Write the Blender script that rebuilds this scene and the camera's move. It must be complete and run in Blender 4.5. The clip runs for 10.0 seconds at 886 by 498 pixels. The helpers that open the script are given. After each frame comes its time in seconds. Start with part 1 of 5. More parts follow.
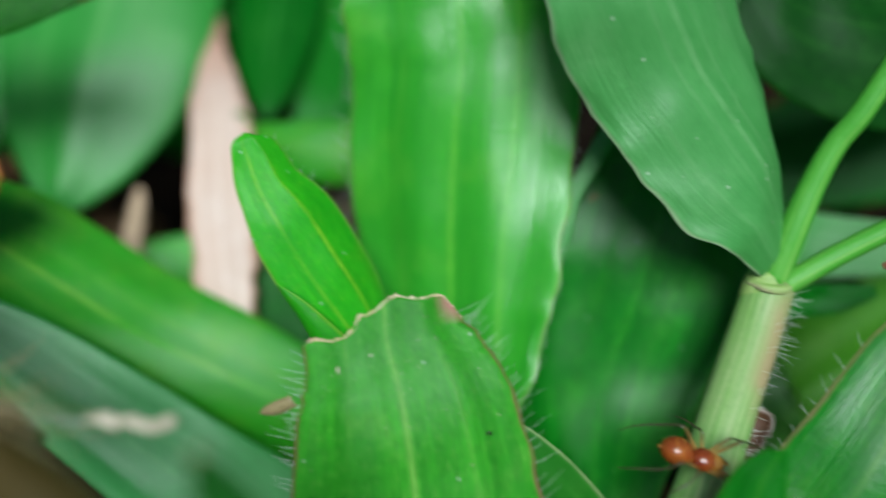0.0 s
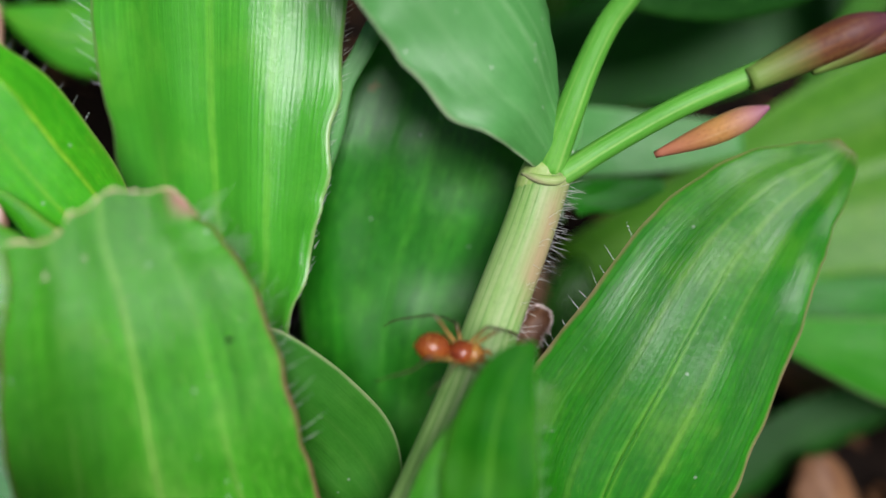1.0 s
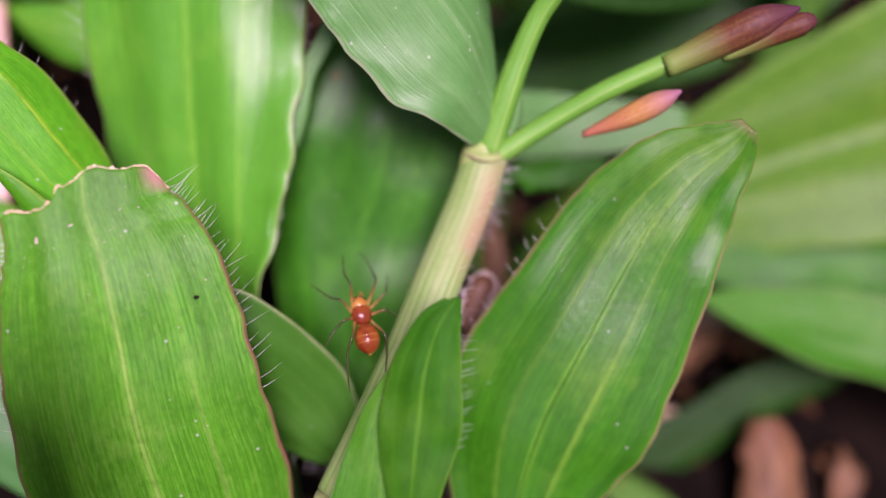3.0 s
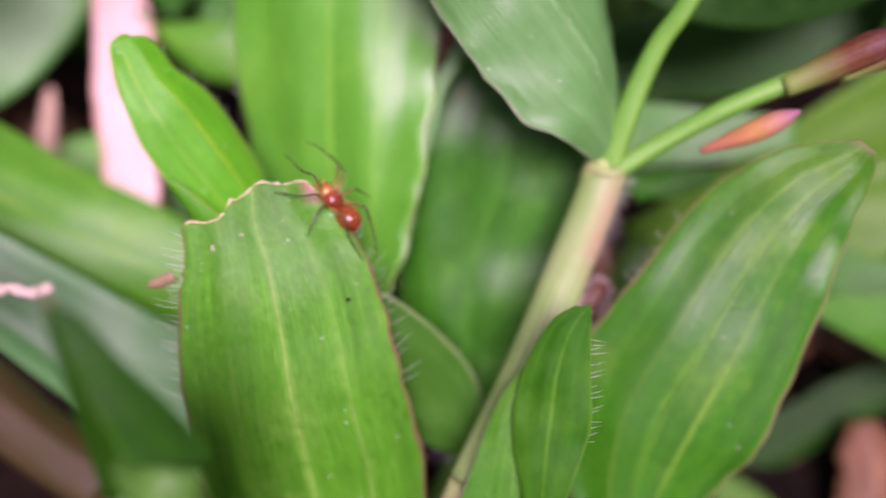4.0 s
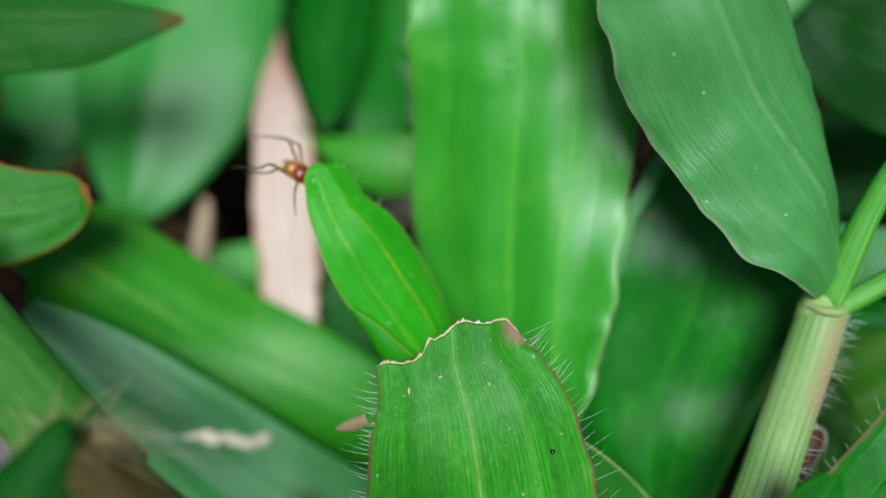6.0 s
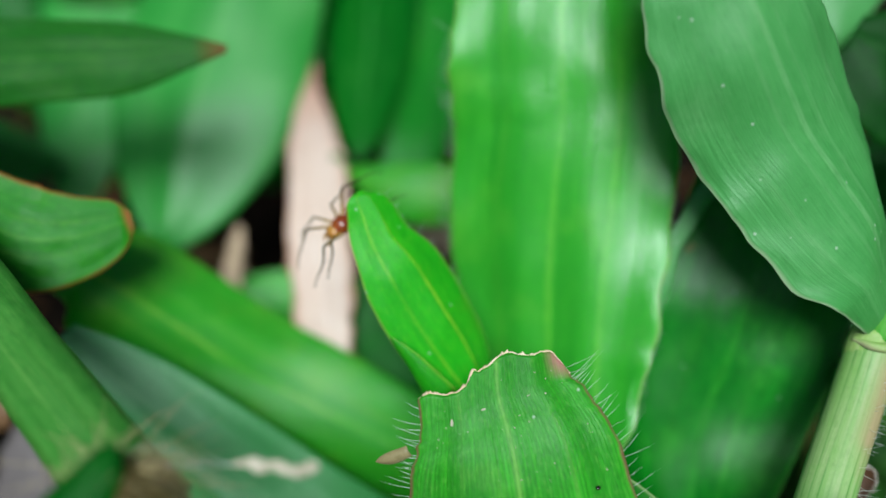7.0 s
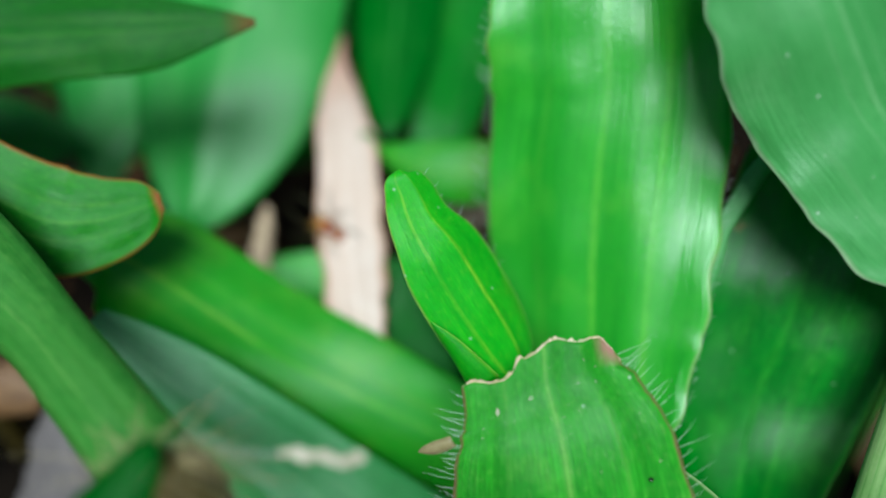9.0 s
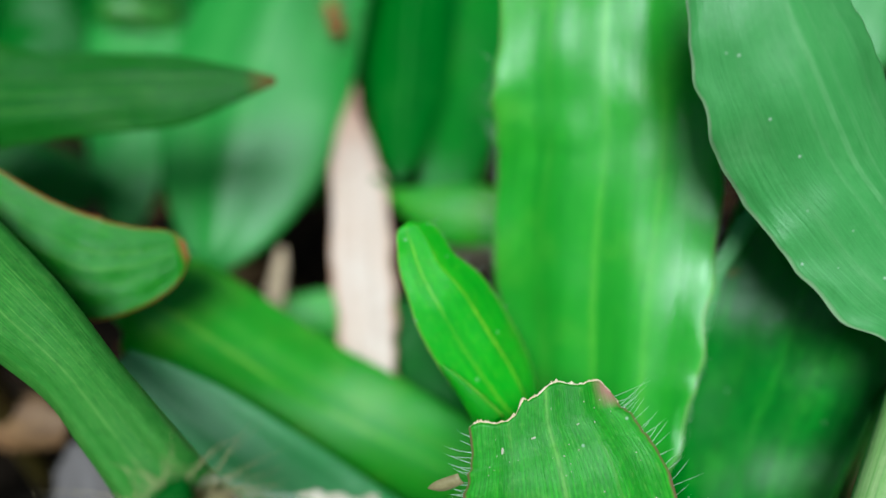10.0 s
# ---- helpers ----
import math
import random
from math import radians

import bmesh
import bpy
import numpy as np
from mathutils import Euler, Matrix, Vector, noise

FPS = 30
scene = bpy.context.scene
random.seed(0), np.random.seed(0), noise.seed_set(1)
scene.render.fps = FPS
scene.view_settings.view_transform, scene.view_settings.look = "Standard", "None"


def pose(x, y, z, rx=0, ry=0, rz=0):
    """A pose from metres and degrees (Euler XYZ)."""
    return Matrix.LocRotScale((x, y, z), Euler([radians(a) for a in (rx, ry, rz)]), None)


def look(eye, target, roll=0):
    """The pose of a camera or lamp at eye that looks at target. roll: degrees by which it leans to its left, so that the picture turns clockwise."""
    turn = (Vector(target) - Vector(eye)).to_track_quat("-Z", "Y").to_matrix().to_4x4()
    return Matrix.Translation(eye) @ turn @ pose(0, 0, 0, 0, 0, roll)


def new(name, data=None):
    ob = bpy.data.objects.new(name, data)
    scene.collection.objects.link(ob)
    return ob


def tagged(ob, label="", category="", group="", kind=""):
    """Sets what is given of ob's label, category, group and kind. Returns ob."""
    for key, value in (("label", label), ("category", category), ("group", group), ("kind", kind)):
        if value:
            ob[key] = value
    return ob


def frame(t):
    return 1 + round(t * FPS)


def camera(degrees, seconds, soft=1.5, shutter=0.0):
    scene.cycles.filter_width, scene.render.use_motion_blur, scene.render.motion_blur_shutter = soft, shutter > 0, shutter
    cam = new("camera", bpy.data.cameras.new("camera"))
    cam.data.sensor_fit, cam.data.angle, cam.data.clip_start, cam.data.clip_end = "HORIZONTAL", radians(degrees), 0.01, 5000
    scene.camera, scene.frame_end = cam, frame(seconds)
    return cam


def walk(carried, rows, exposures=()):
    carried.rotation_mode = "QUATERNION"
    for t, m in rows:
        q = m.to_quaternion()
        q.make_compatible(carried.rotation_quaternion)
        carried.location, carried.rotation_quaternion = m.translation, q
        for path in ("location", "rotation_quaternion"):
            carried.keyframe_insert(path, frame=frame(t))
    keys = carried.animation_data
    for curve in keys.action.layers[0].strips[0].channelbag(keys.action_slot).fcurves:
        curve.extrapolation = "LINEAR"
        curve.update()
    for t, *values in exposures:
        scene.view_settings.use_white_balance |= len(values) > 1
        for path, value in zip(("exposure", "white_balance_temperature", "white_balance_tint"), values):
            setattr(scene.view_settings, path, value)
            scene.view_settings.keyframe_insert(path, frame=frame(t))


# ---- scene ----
# All plan numbers below are millimetres; MM turns them into metres.
MM = 0.001
cam = camera(61.0, 10.0, soft=1.5, shutter=0.3)
PATH = [
    (0, (0.0, -0.0, 40.0), (0.0, 21.21, 18.79), -0.02),
    (0.2, (1.64, 0.24, 39.74), (3.43, 20.58, 17.76), 4.09),
    (0.5, (4.11, 0.04, 38.73), (7.88, 19.41, 16.13), 7.37),
    (1, (4.54, 0.6, 37.78), (8.93, 19.32, 14.75), 8.68),
    (1.5, (5.59, -1.15, 39.57), (10.21, 17.57, 16.6), 8.99),
    (2, (6.33, -2.45, 40.45), (10.39, 16.25, 17.35), 7.75),
    (2.2, (6.32, -2.53, 40.47), (10.23, 15.9, 17.12), 7.70),
    (3.3, (6.83, -1.99, 39.76), (10.39, 16.52, 16.42), 6.90),
    (3.5, (6.38, -1.96, 39.77), (9.96, 16.32, 16.25), 7.28),
    (3.7, (6.11, -2.56, 39.98), (9.24, 15.36, 16.13), 6.45),
    (4, (4.01, -2.76, 42.12), (5.15, 15.49, 18.34), 1.79),
    (4.2, (3.3, -2.05, 41.73), (3.65, 16.69, 18.3), 0.30),
    (4.5, (2.34, -1.43, 41.52), (2.63, 17.78, 18.48), 0.64),
    (5, (1.82, -1.07, 41.2), (2.29, 18.14, 18.16), 1.28),
    (5.2, (1.99, -0.65, 41.5), (1.93, 18.14, 18.11), -0.21),
    (5.5, (0.68, -0.73, 41.39), (0.13, 19.12, 18.91), -1.07),
    (5.8, (-0.88, 0.57, 41.84), (-1.97, 20.52, 19.46), -1.95),
    (6, (-0.97, 0.3, 42.04), (-2.43, 20.89, 20.27), -3.00),
    (6.2, (-1.34, 0.34, 42.06), (-2.87, 21.12, 20.47), -2.85),
    (7.3, (-2.01, 0.46, 41.9), (-4.23, 21.99, 21.13), -3.81),
    (7.5, (-2.02, 0.7, 42.27), (-4.28, 21.89, 21.16), -4.24),
    (8, (-2.25, 0.78, 41.97), (-4.7, 21.86, 20.77), -4.80),
    (8.5, (-2.36, 0.74, 41.87), (-4.88, 21.67, 20.52), -4.83),
    (9, (-2.99, 1.3, 41.27), (-5.68, 22.02, 19.74), -5.04),
    (9.5, (-3.23, 1.18, 41.83), (-6.14, 22.02, 20.45), -5.41),
    (10, (-2.87, 0.6, 43.08), (-5.85, 22.05, 22.32), -5.36),
]
# the eye of the small camera: wide open, focused on the near leaves
cam.data.dof.use_dof = True
cam.data.dof.focus_distance = 26.0 * MM
cam.data.dof.aperture_fstop = 17.5
EXPOSURES = [(0.0, -0.23, 5600, 6), (0.5, -0.1, 5850, 30), (1.0, -0.05, 6000, 27), (2.0, 0.15, 6250, 49), (3.5, 0.18, 6350, 82), (4.0, 0.2, 6300, 85), (5.0, -0.03, 6600, 57), (5.5, -0.1, 6600, 27), (6.0, -0.28, 5650, 10), (7.5, -0.1, 5550, 4), (9.5, -0.1, 5350, 0), (10.0, -0.1, 5350, 0)]
walk(cam, [(t, look(Vector(e) * MM, Vector(g) * MM, r)) for t, e, g, r in PATH], EXPOSURES)

# ---- light: bright hazy sky, veiled sun high behind the camera ----
SUN_ELEV, SUN_TURN = 59.0, 177.0  # degrees; turn from the +y side towards +x
world = bpy.data.worlds.new("sky")
scene.world = world
world.use_nodes = True
wn = world.node_tree
wn.nodes.clear()
sky = wn.nodes.new("ShaderNodeTexSky")
sky.sky_type = "NISHITA"
sky.sun_disc = False
sky.sun_elevation = radians(SUN_ELEV)
sky.sun_rotation = radians(SUN_TURN)
sky.air_density, sky.dust_density, sky.ozone_density = 1.0, 4.0, 1.0
wbg = wn.nodes.new("ShaderNodeBackground")
wbg.inputs["Strength"].default_value = 0.05
wout = wn.nodes.new("ShaderNodeOutputWorld")
wn.links.new(sky.outputs[0], wbg.inputs["Color"])
wn.links.new(wbg.outputs[0], wout.inputs["Surface"])
sun_data = bpy.data.lights.new("sun", "SUN")
sun_data.energy, sun_data.angle, sun_data.color = 5.0, radians(28), (1.0, 0.96, 0.9)
sun = new("sun", sun_data)
s_dir = Vector((math.sin(radians(SUN_TURN)) * math.cos(radians(SUN_ELEV)), math.cos(radians(SUN_TURN)) * math.cos(radians(SUN_ELEV)), math.sin(radians(SUN_ELEV))))
sun.matrix_world = look(s_dir * 2, (0, 0, 0))


# ---- materials ----
def node_material(name):
    m = bpy.data.materials.new(name)
    m.use_nodes = True
    m.node_tree.nodes.clear()
    return m, m.node_tree


def nd(tree, kind, **values):
    n = tree.nodes.new(kind)
    for k, v in values.items():
        if k.startswith("i_"):
            n.inputs[k[2:].replace("_", " ")].default_value = v
    return n


def math_node(tree, op, a, b=None, clamp=False):
    n = tree.nodes.new("ShaderNodeMath")
    n.operation, n.use_clamp = op, clamp
    for slot, v in ((0, a), (1, b)):
        if v is None:
            continue
        if isinstance(v, (int, float)):
            n.inputs[slot].default_value = v
        else:
            tree.links.new(v, n.inputs[slot])
    return n.outputs[0]


def mix_colour(tree, fac, a, b, blend="MIX"):
    n = tree.nodes.new("ShaderNodeMix")
    n.data_type, n.blend_type = "RGBA", blend
    for slot, v in ((0, fac), (6, a), (7, b)):
        if isinstance(v, (int, float)):
            n.inputs[slot].default_value = v
        elif isinstance(v, tuple):
            n.inputs[slot].default_value = (*v, 1)
        else:
            tree.links.new(v, n.inputs[slot])
    return n.outputs[2]


def ramp(tree, value, low, high):
    n = tree.nodes.new("ShaderNodeMapRange")
    n.inputs[1].default_value, n.inputs[2].default_value = low, high
    tree.links.new(value, n.inputs[0])
    return n.outputs[0]


def noise_node(tree, vector, scale, detail=3.0, rough=0.5):
    n = tree.nodes.new("ShaderNodeTexNoise")
    n.inputs["Scale"].default_value, n.inputs["Detail"].default_value, n.inputs["Roughness"].default_value = scale, detail, rough
    tree.links.new(vector, n.inputs["Vector"])
    return n.outputs["Fac"]


def combine(tree, x, y, z=0.0):
    n = tree.nodes.new("ShaderNodeCombineXYZ")
    for slot, v in enumerate((x, y, z)):
        if isinstance(v, (int, float)):
            n.inputs[slot].default_value = v
        else:
            tree.links.new(v, n.inputs[slot])
    return n.outputs[0]


def leaf_material(name, dark, mid, vein, edge=None, flecks=0.0, through_light=0.38, rough=0.36, bands=5, band_fac=0.55, specks=0.0, edge_width=0.05, tip=None, shine=0.36, lines=26, rib=0.4, fine_fac=0.42, scar=None, blush=None, tip_from=0.9, tip_to=0.99, foot=None, grainy=1.0, thin=0.82, relief=0.3):
    """Living grass blade: fine parallel lines along it, paler main veins, cloudy patches, worn specks, a tinted margin."""
    m, t = node_material(name)
    uv = nd(t, "ShaderNodeUVMap")
    sep = t.nodes.new("ShaderNodeSeparateXYZ")
    t.links.new(uv.outputs[0], sep.inputs[0])
    u, v = sep.outputs[0], sep.outputs[1]
    obj = nd(t, "ShaderNodeTexCoord").outputs["Object"]
    wobble = noise_node(t, combine(t, math_node(t, "MULTIPLY", u, 3.0), math_node(t, "MULTIPLY", v, 4.0)), 1.0, 2)
    uw = math_node(t, "ADD", u, math_node(t, "MULTIPLY", math_node(t, "SUBTRACT", wobble, 0.5), 0.005))
    # fine lines
    streak = noise_node(t, combine(t, math_node(t, "MULTIPLY", uw, lines * 3.2), math_node(t, "MULTIPLY", v, 2.5)), 1.0, 4, 0.65)
    fine = noise_node(t, combine(t, math_node(t, "MULTIPLY", uw, lines * 1.7), math_node(t, "MULTIPLY", v, 3.0), 7.0), 1.0, 2, 0.5)
    fine01 = ramp(t, fine, 0.36, 0.64)
    broad = noise_node(t, combine(t, math_node(t, "MULTIPLY", uw, 7.0), math_node(t, "MULTIPLY", v, 1.3)), 1.0, 2)
    patch = noise_node(t, obj, 260.0, 4, 0.6)
    # main veins: narrow pale bands
    wave = math_node(t, "COSINE", math_node(t, "MULTIPLY", uw, bands * 6.2832))
    main = math_node(t, "POWER", ramp(t, wave, thin, 1.0), 1.6, True)
    fade = ramp(t, noise_node(t, combine(t, math_node(t, "MULTIPLY", u, 6.0), math_node(t, "MULTIPLY", v, 2.0), 3.0), 1.0, 2), 0.3, 0.65)
    col = mix_colour(t, ramp(t, broad, 0.3, 0.7), dark, mid)
    col = mix_colour(t, math_node(t, "MULTIPLY", ramp(t, streak, 0.42, 0.7), 0.65), col, mid)
    col = mix_colour(t, math_node(t, "MULTIPLY", fine01, fine_fac), col, dark)
    col = mix_colour(t, math_node(t, "MULTIPLY", math_node(t, "MULTIPLY", main, fade), band_fac), col, vein)
    ridge = ramp(t, math_node(t, "ABSOLUTE", math_node(t, "SUBTRACT", uw, 0.5)), 0.026, 0.006)
    col = mix_colour(t, math_node(t, "MULTIPLY", ridge, rib), col, vein)
    col = mix_colour(t, math_node(t, "MULTIPLY", ramp(t, patch, 0.52, 0.75), 0.35), col, vein)
    col = mix_colour(t, math_node(t, "MULTIPLY", ramp(t, patch, 0.45, 0.25), 0.4), col, dark)
    grain = noise_node(t, obj, 1500.0, 4, 0.6)
    col = mix_colour(t, math_node(t, "MULTIPLY", ramp(t, grain, 0.5, 0.3), 0.35), col, dark)
    # cells between the lines: short dashes, tiny blisters, microscopic grain
    dash = noise_node(t, combine(t, math_node(t, "MULTIPLY", uw, lines * 1.1), math_node(t, "MULTIPLY", v, 32.0), 11.0), 1.0, 3, 0.6)
    blister = noise_node(t, obj, 3600.0, 3, 0.6)
    deep = tuple(c * 0.45 for c in dark)
    rule = ramp(t, math_node(t, "COSINE", math_node(t, "MULTIPLY", uw, lines * 0.72 * 6.2832)), 0.35, -0.9)
    rule = math_node(t, "MULTIPLY", rule, ramp(t, noise_node(t, combine(t, math_node(t, "MULTIPLY", u, 9.0), math_node(t, "MULTIPLY", v, 8.0), 5.0), 1.0, 3), 0.12, 0.5))
    col = mix_colour(t, math_node(t, "MULTIPLY", rule, 0.5 * grainy), col, dark)
    col = mix_colour(t, math_node(t, "MULTIPLY", ramp(t, dash, 0.48, 0.33), 0.4 * grainy), col, deep)
    col = mix_colour(t, math_node(t, "MULTIPLY", ramp(t, dash, 0.56, 0.7), 0.26 * grainy), col, vein)
    col = mix_colour(t, math_node(t, "MULTIPLY", ramp(t, blister, 0.45, 0.28), 0.32 * grainy), col, deep)
    col = mix_colour(t, math_node(t, "MULTIPLY", ramp(t, blister, 0.57, 0.75), 0.16 * grainy), col, vein)
    rim = math_node(t, "ABSOLUTE", math_node(t, "SUBTRACT", math_node(t, "MULTIPLY", u, 2.0), 1.0))
    if edge:
        ragged = math_node(t, "ADD", rim, math_node(t, "MULTIPLY", math_node(t, "SUBTRACT", noise_node(t, obj, 900.0, 3), 0.5), edge_width))
        col = mix_colour(t, ramp(t, ragged, 1.0 - edge_width, 1.0), col, edge)
    if tip:
        ragged = math_node(t, "ADD", v, math_node(t, "MULTIPLY", math_node(t, "SUBTRACT", noise_node(t, obj, 500.0, 3), 0.5), 0.12))
        col = mix_colour(t, ramp(t, ragged, tip_from, tip_to), col, tip)
    if foot:
        col = mix_colour(t, ramp(t, v, 0.4, 0.02), col, foot)
    if blush:
        spread = math_node(t, "MULTIPLY", ramp(t, noise_node(t, obj, 330.0, 3), 0.35, 0.6), ramp(t, math_node(t, "ABSOLUTE", math_node(t, "SUBTRACT", u, 0.27)), 0.22, 0.1))
        col = mix_colour(t, math_node(t, "MULTIPLY", spread, 0.8), col, blush)
    if scar:
        near = math_node(t, "MULTIPLY", ramp(t, math_node(t, "ADD", u, math_node(t, "MULTIPLY", streak, 0.1)), 0.88, 0.99), ramp(t, v, 0.87, 0.95))
        col = mix_colour(t, math_node(t, "MULTIPLY", near, 0.9), col, scar)
    if specks:
        vor = t.nodes.new("ShaderNodeTexVoronoi")
        vor.inputs["Scale"].default_value = 2600.0
        t.links.new(obj, vor.inputs["Vector"])
        sp = nd(t, "ShaderNodeSeparateColor")
        t.links.new(vor.outputs["Color"], sp.inputs[0])
        few = math_node(t, "GREATER_THAN", sp.outputs[0], 0.93)
        dots = math_node(t, "MULTIPLY", ramp(t, vor.outputs["Distance"], 0.2, 0.08), few)
        col = mix_colour(t, math_node(t, "MULTIPLY", dots, specks), col, (0.55, 0.68, 0.5))
    if flecks:
        vor = t.nodes.new("ShaderNodeTexVoronoi")
        vor.inputs["Scale"].default_value = 420.0
        t.links.new(obj, vor.inputs["Vector"])
        sp = nd(t, "ShaderNodeSeparateColor")
        t.links.new(vor.outputs["Color"], sp.inputs[0])
        spot = math_node(t, "ADD", vor.outputs["Distance"], math_node(t, "MULTIPLY", math_node(t, "SUBTRACT", blister, 0.5), 0.25))
        dots = math_node(t, "MULTIPLY", ramp(t, spot, 0.16, 0.06), math_node(t, "GREATER_THAN", sp.outputs[1], 0.8))
        col = mix_colour(t, math_node(t, "MULTIPLY", dots, flecks), col, (0.34, 0.2, 0.05))
    bump = nd(t, "ShaderNodeBump", i_Strength=relief, i_Distance=0.00004)
    height = math_node(t, "ADD", math_node(t, "MULTIPLY", fine01, 0.6), math_node(t, "ADD", math_node(t, "MULTIPLY", streak, 0.8), math_node(t, "ADD", math_node(t, "MULTIPLY", blister, 1.0), math_node(t, "MULTIPLY", dash, 0.9))))
    t.links.new(height, bump.inputs["Height"])
    p = nd(t, "ShaderNodeBsdfPrincipled")
    p.inputs["Specular IOR Level"].default_value = shine
    t.links.new(col, p.inputs["Base Color"])
    rg = math_node(t, "ADD", rough - 0.06, math_node(t, "MULTIPLY", patch, 0.14))
    t.links.new(rg, p.inputs["Roughness"])
    t.links.new(bump.outputs[0], p.inputs["Normal"])
    tr = nd(t, "ShaderNodeBsdfTranslucent")
    t.links.new(mix_colour(t, 0.5, col, vein), tr.inputs["Color"])
    mix = nd(t, "ShaderNodeMixShader", i_Fac=through_light)
    t.links.new(p.outputs[0], mix.inputs[1])
    t.links.new(tr.outputs[0], mix.inputs[2])
    out = nd(t, "ShaderNodeOutputMaterial")
    t.links.new(mix.outputs[0], out.inputs[0])
    return m


def plain_material(name, a, b, scale, rough=0.6, bump=0.3, depth=0.0001, spec=0.4, c=None, stretch=None, sss=0.0):
    """Two-colour cloudy surface with fine relief; c: a third colour in sparse spots; stretch: grain drawn out along the uv's v."""
    m, t = node_material(name)
    if stretch:
        uv = nd(t, "ShaderNodeUVMap")
        sep = t.nodes.new("ShaderNodeSeparateXYZ")
        t.links.new(uv.outputs[0], sep.inputs[0])
        vec = combine(t, math_node(t, "MULTIPLY", sep.outputs[0], stretch), math_node(t, "MULTIPLY", sep.outputs[1], 3.0))
        n1 = noise_node(t, vec, 1.0, 5, 0.65)
    else:
        vec = nd(t, "ShaderNodeTexCoord").outputs["Object"]
        n1 = noise_node(t, vec, scale, 5, 0.65)
    obj = nd(t, "ShaderNodeTexCoord").outputs["Object"]
    n2 = noise_node(t, obj, scale * 0.25, 3)
    col = mix_colour(t, ramp(t, n1, 0.35, 0.65), a, b)
    col = mix_colour(t, math_node(t, "MULTIPLY", ramp(t, n2, 0.5, 0.8), 0.6), col, c or a)
    p = nd(t, "ShaderNodeBsdfPrincipled", i_Roughness=rough)
    p.inputs["Specular IOR Level"].default_value = spec
    if sss:
        p.inputs["Subsurface Weight"].default_value = sss
        p.inputs["Subsurface Radius"].default_value = (0.4 * MM, 0.2 * MM, 0.1 * MM)
        p.inputs["Subsurface Scale"].default_value = 1.0
    t.links.new(col, p.inputs["Base Color"])
    bn = nd(t, "ShaderNodeBump", i_Strength=bump, i_Distance=depth)
    t.links.new(n1, bn.inputs["Height"])
    t.links.new(bn.outputs[0], p.inputs["Normal"])
    out = nd(t, "ShaderNodeOutputMaterial")
    t.links.new(p.outputs[0], out.inputs[0])
    return m


def along_material(name, near, far, rough=0.3, split=0.45, spec=0.5):
    """Colour that runs from near to far along the uv's v, as on a leg from hip to foot."""
    m, t = node_material(name)
    uv = nd(t, "ShaderNodeUVMap")
    sep = t.nodes.new("ShaderNodeSeparateXYZ")
    t.links.new(uv.outputs[0], sep.inputs[0])
    obj = nd(t, "ShaderNodeTexCoord").outputs["Object"]
    n = noise_node(t, obj, 3000.0, 3)
    v = math_node(t, "ADD", sep.outputs[1], math_node(t, "MULTIPLY", math_node(t, "SUBTRACT", n, 0.5), 0.25))
    col = mix_colour(t, ramp(t, v, split - 0.15, split + 0.2), near, far)
    p = nd(t, "ShaderNodeBsdfPrincipled", i_Roughness=rough)
    p.inputs["Specular IOR Level"].default_value = spec
    t.links.new(col, p.inputs["Base Color"])
    out = nd(t, "ShaderNodeOutputMaterial")
    t.links.new(p.outputs[0], out.inputs[0])
    return m


M_CUT = leaf_material("green_blade_dusty", (0.026, 0.23, 0.005), (0.09, 0.56, 0.016), (0.36, 0.66, 0.12), edge=(0.3, 0.11, 0.09), bands=4, band_fac=0.4, specks=0.7, lines=64, edge_width=0.04, fine_fac=0.6, rib=0.3, scar=(0.6, 0.2, 0.22), shine=0.3, grainy=0.75, rough=0.4, thin=0.93, flecks=0.3)
M_YOUNG = leaf_material("green_blade_young", (0.03, 0.38, 0.003), (0.09, 0.62, 0.006), (0.4, 0.72, 0.03), edge=(0.36, 0.55, 0.1), bands=3, band_fac=0.75, through_light=0.35, lines=40, edge_width=0.05, rib=0.0, fine_fac=0.4, specks=0.5, grainy=0.7, shine=0.4)
M_BIG = leaf_material("green_blade_broad", (0.04, 0.34, 0.014), (0.095, 0.55, 0.024), (0.24, 0.68, 0.05), edge=(0.28, 0.46, 0.14), bands=4, band_fac=0.5, through_light=0.35, rough=0.3, lines=60, edge_width=0.03, rib=0.1, shine=0.7, grainy=0.35, fine_fac=0.5, flecks=0.5)
# blades standing in shade: part of that shade is in the base colour
M_DEEP = leaf_material("green_blade_deep_shaded", (0.006, 0.115, 0.004), (0.027, 0.3, 0.01), (0.1, 0.5, 0.028), edge=(0.08, 0.26, 0.04), bands=3, band_fac=0.2, through_light=0.24, specks=0.4, lines=60, rib=0.2, rough=0.32, grainy=0.9, shine=0.3, fine_fac=0.6, flecks=0.8)
# shade and corner falloff are put into this near-black green
M_SHADE = leaf_material("green_blade_shaded", (0.005, 0.045, 0.004), (0.011, 0.085, 0.006), (0.035, 0.16, 0.018), bands=3, band_fac=0.4, through_light=0.25, lines=50, rib=0.3, shine=0.1)
M_PALE = leaf_material("pale_blade_underside", (0.07, 0.31, 0.06), (0.125, 0.42, 0.105), (0.26, 0.53, 0.21), edge=(0.4, 0.56, 0.3), bands=5, band_fac=0.22, through_light=0.3, rough=0.4, lines=60, edge_width=0.03, grainy=0.4, shine=0.5, relief=0.25, specks=0.6)
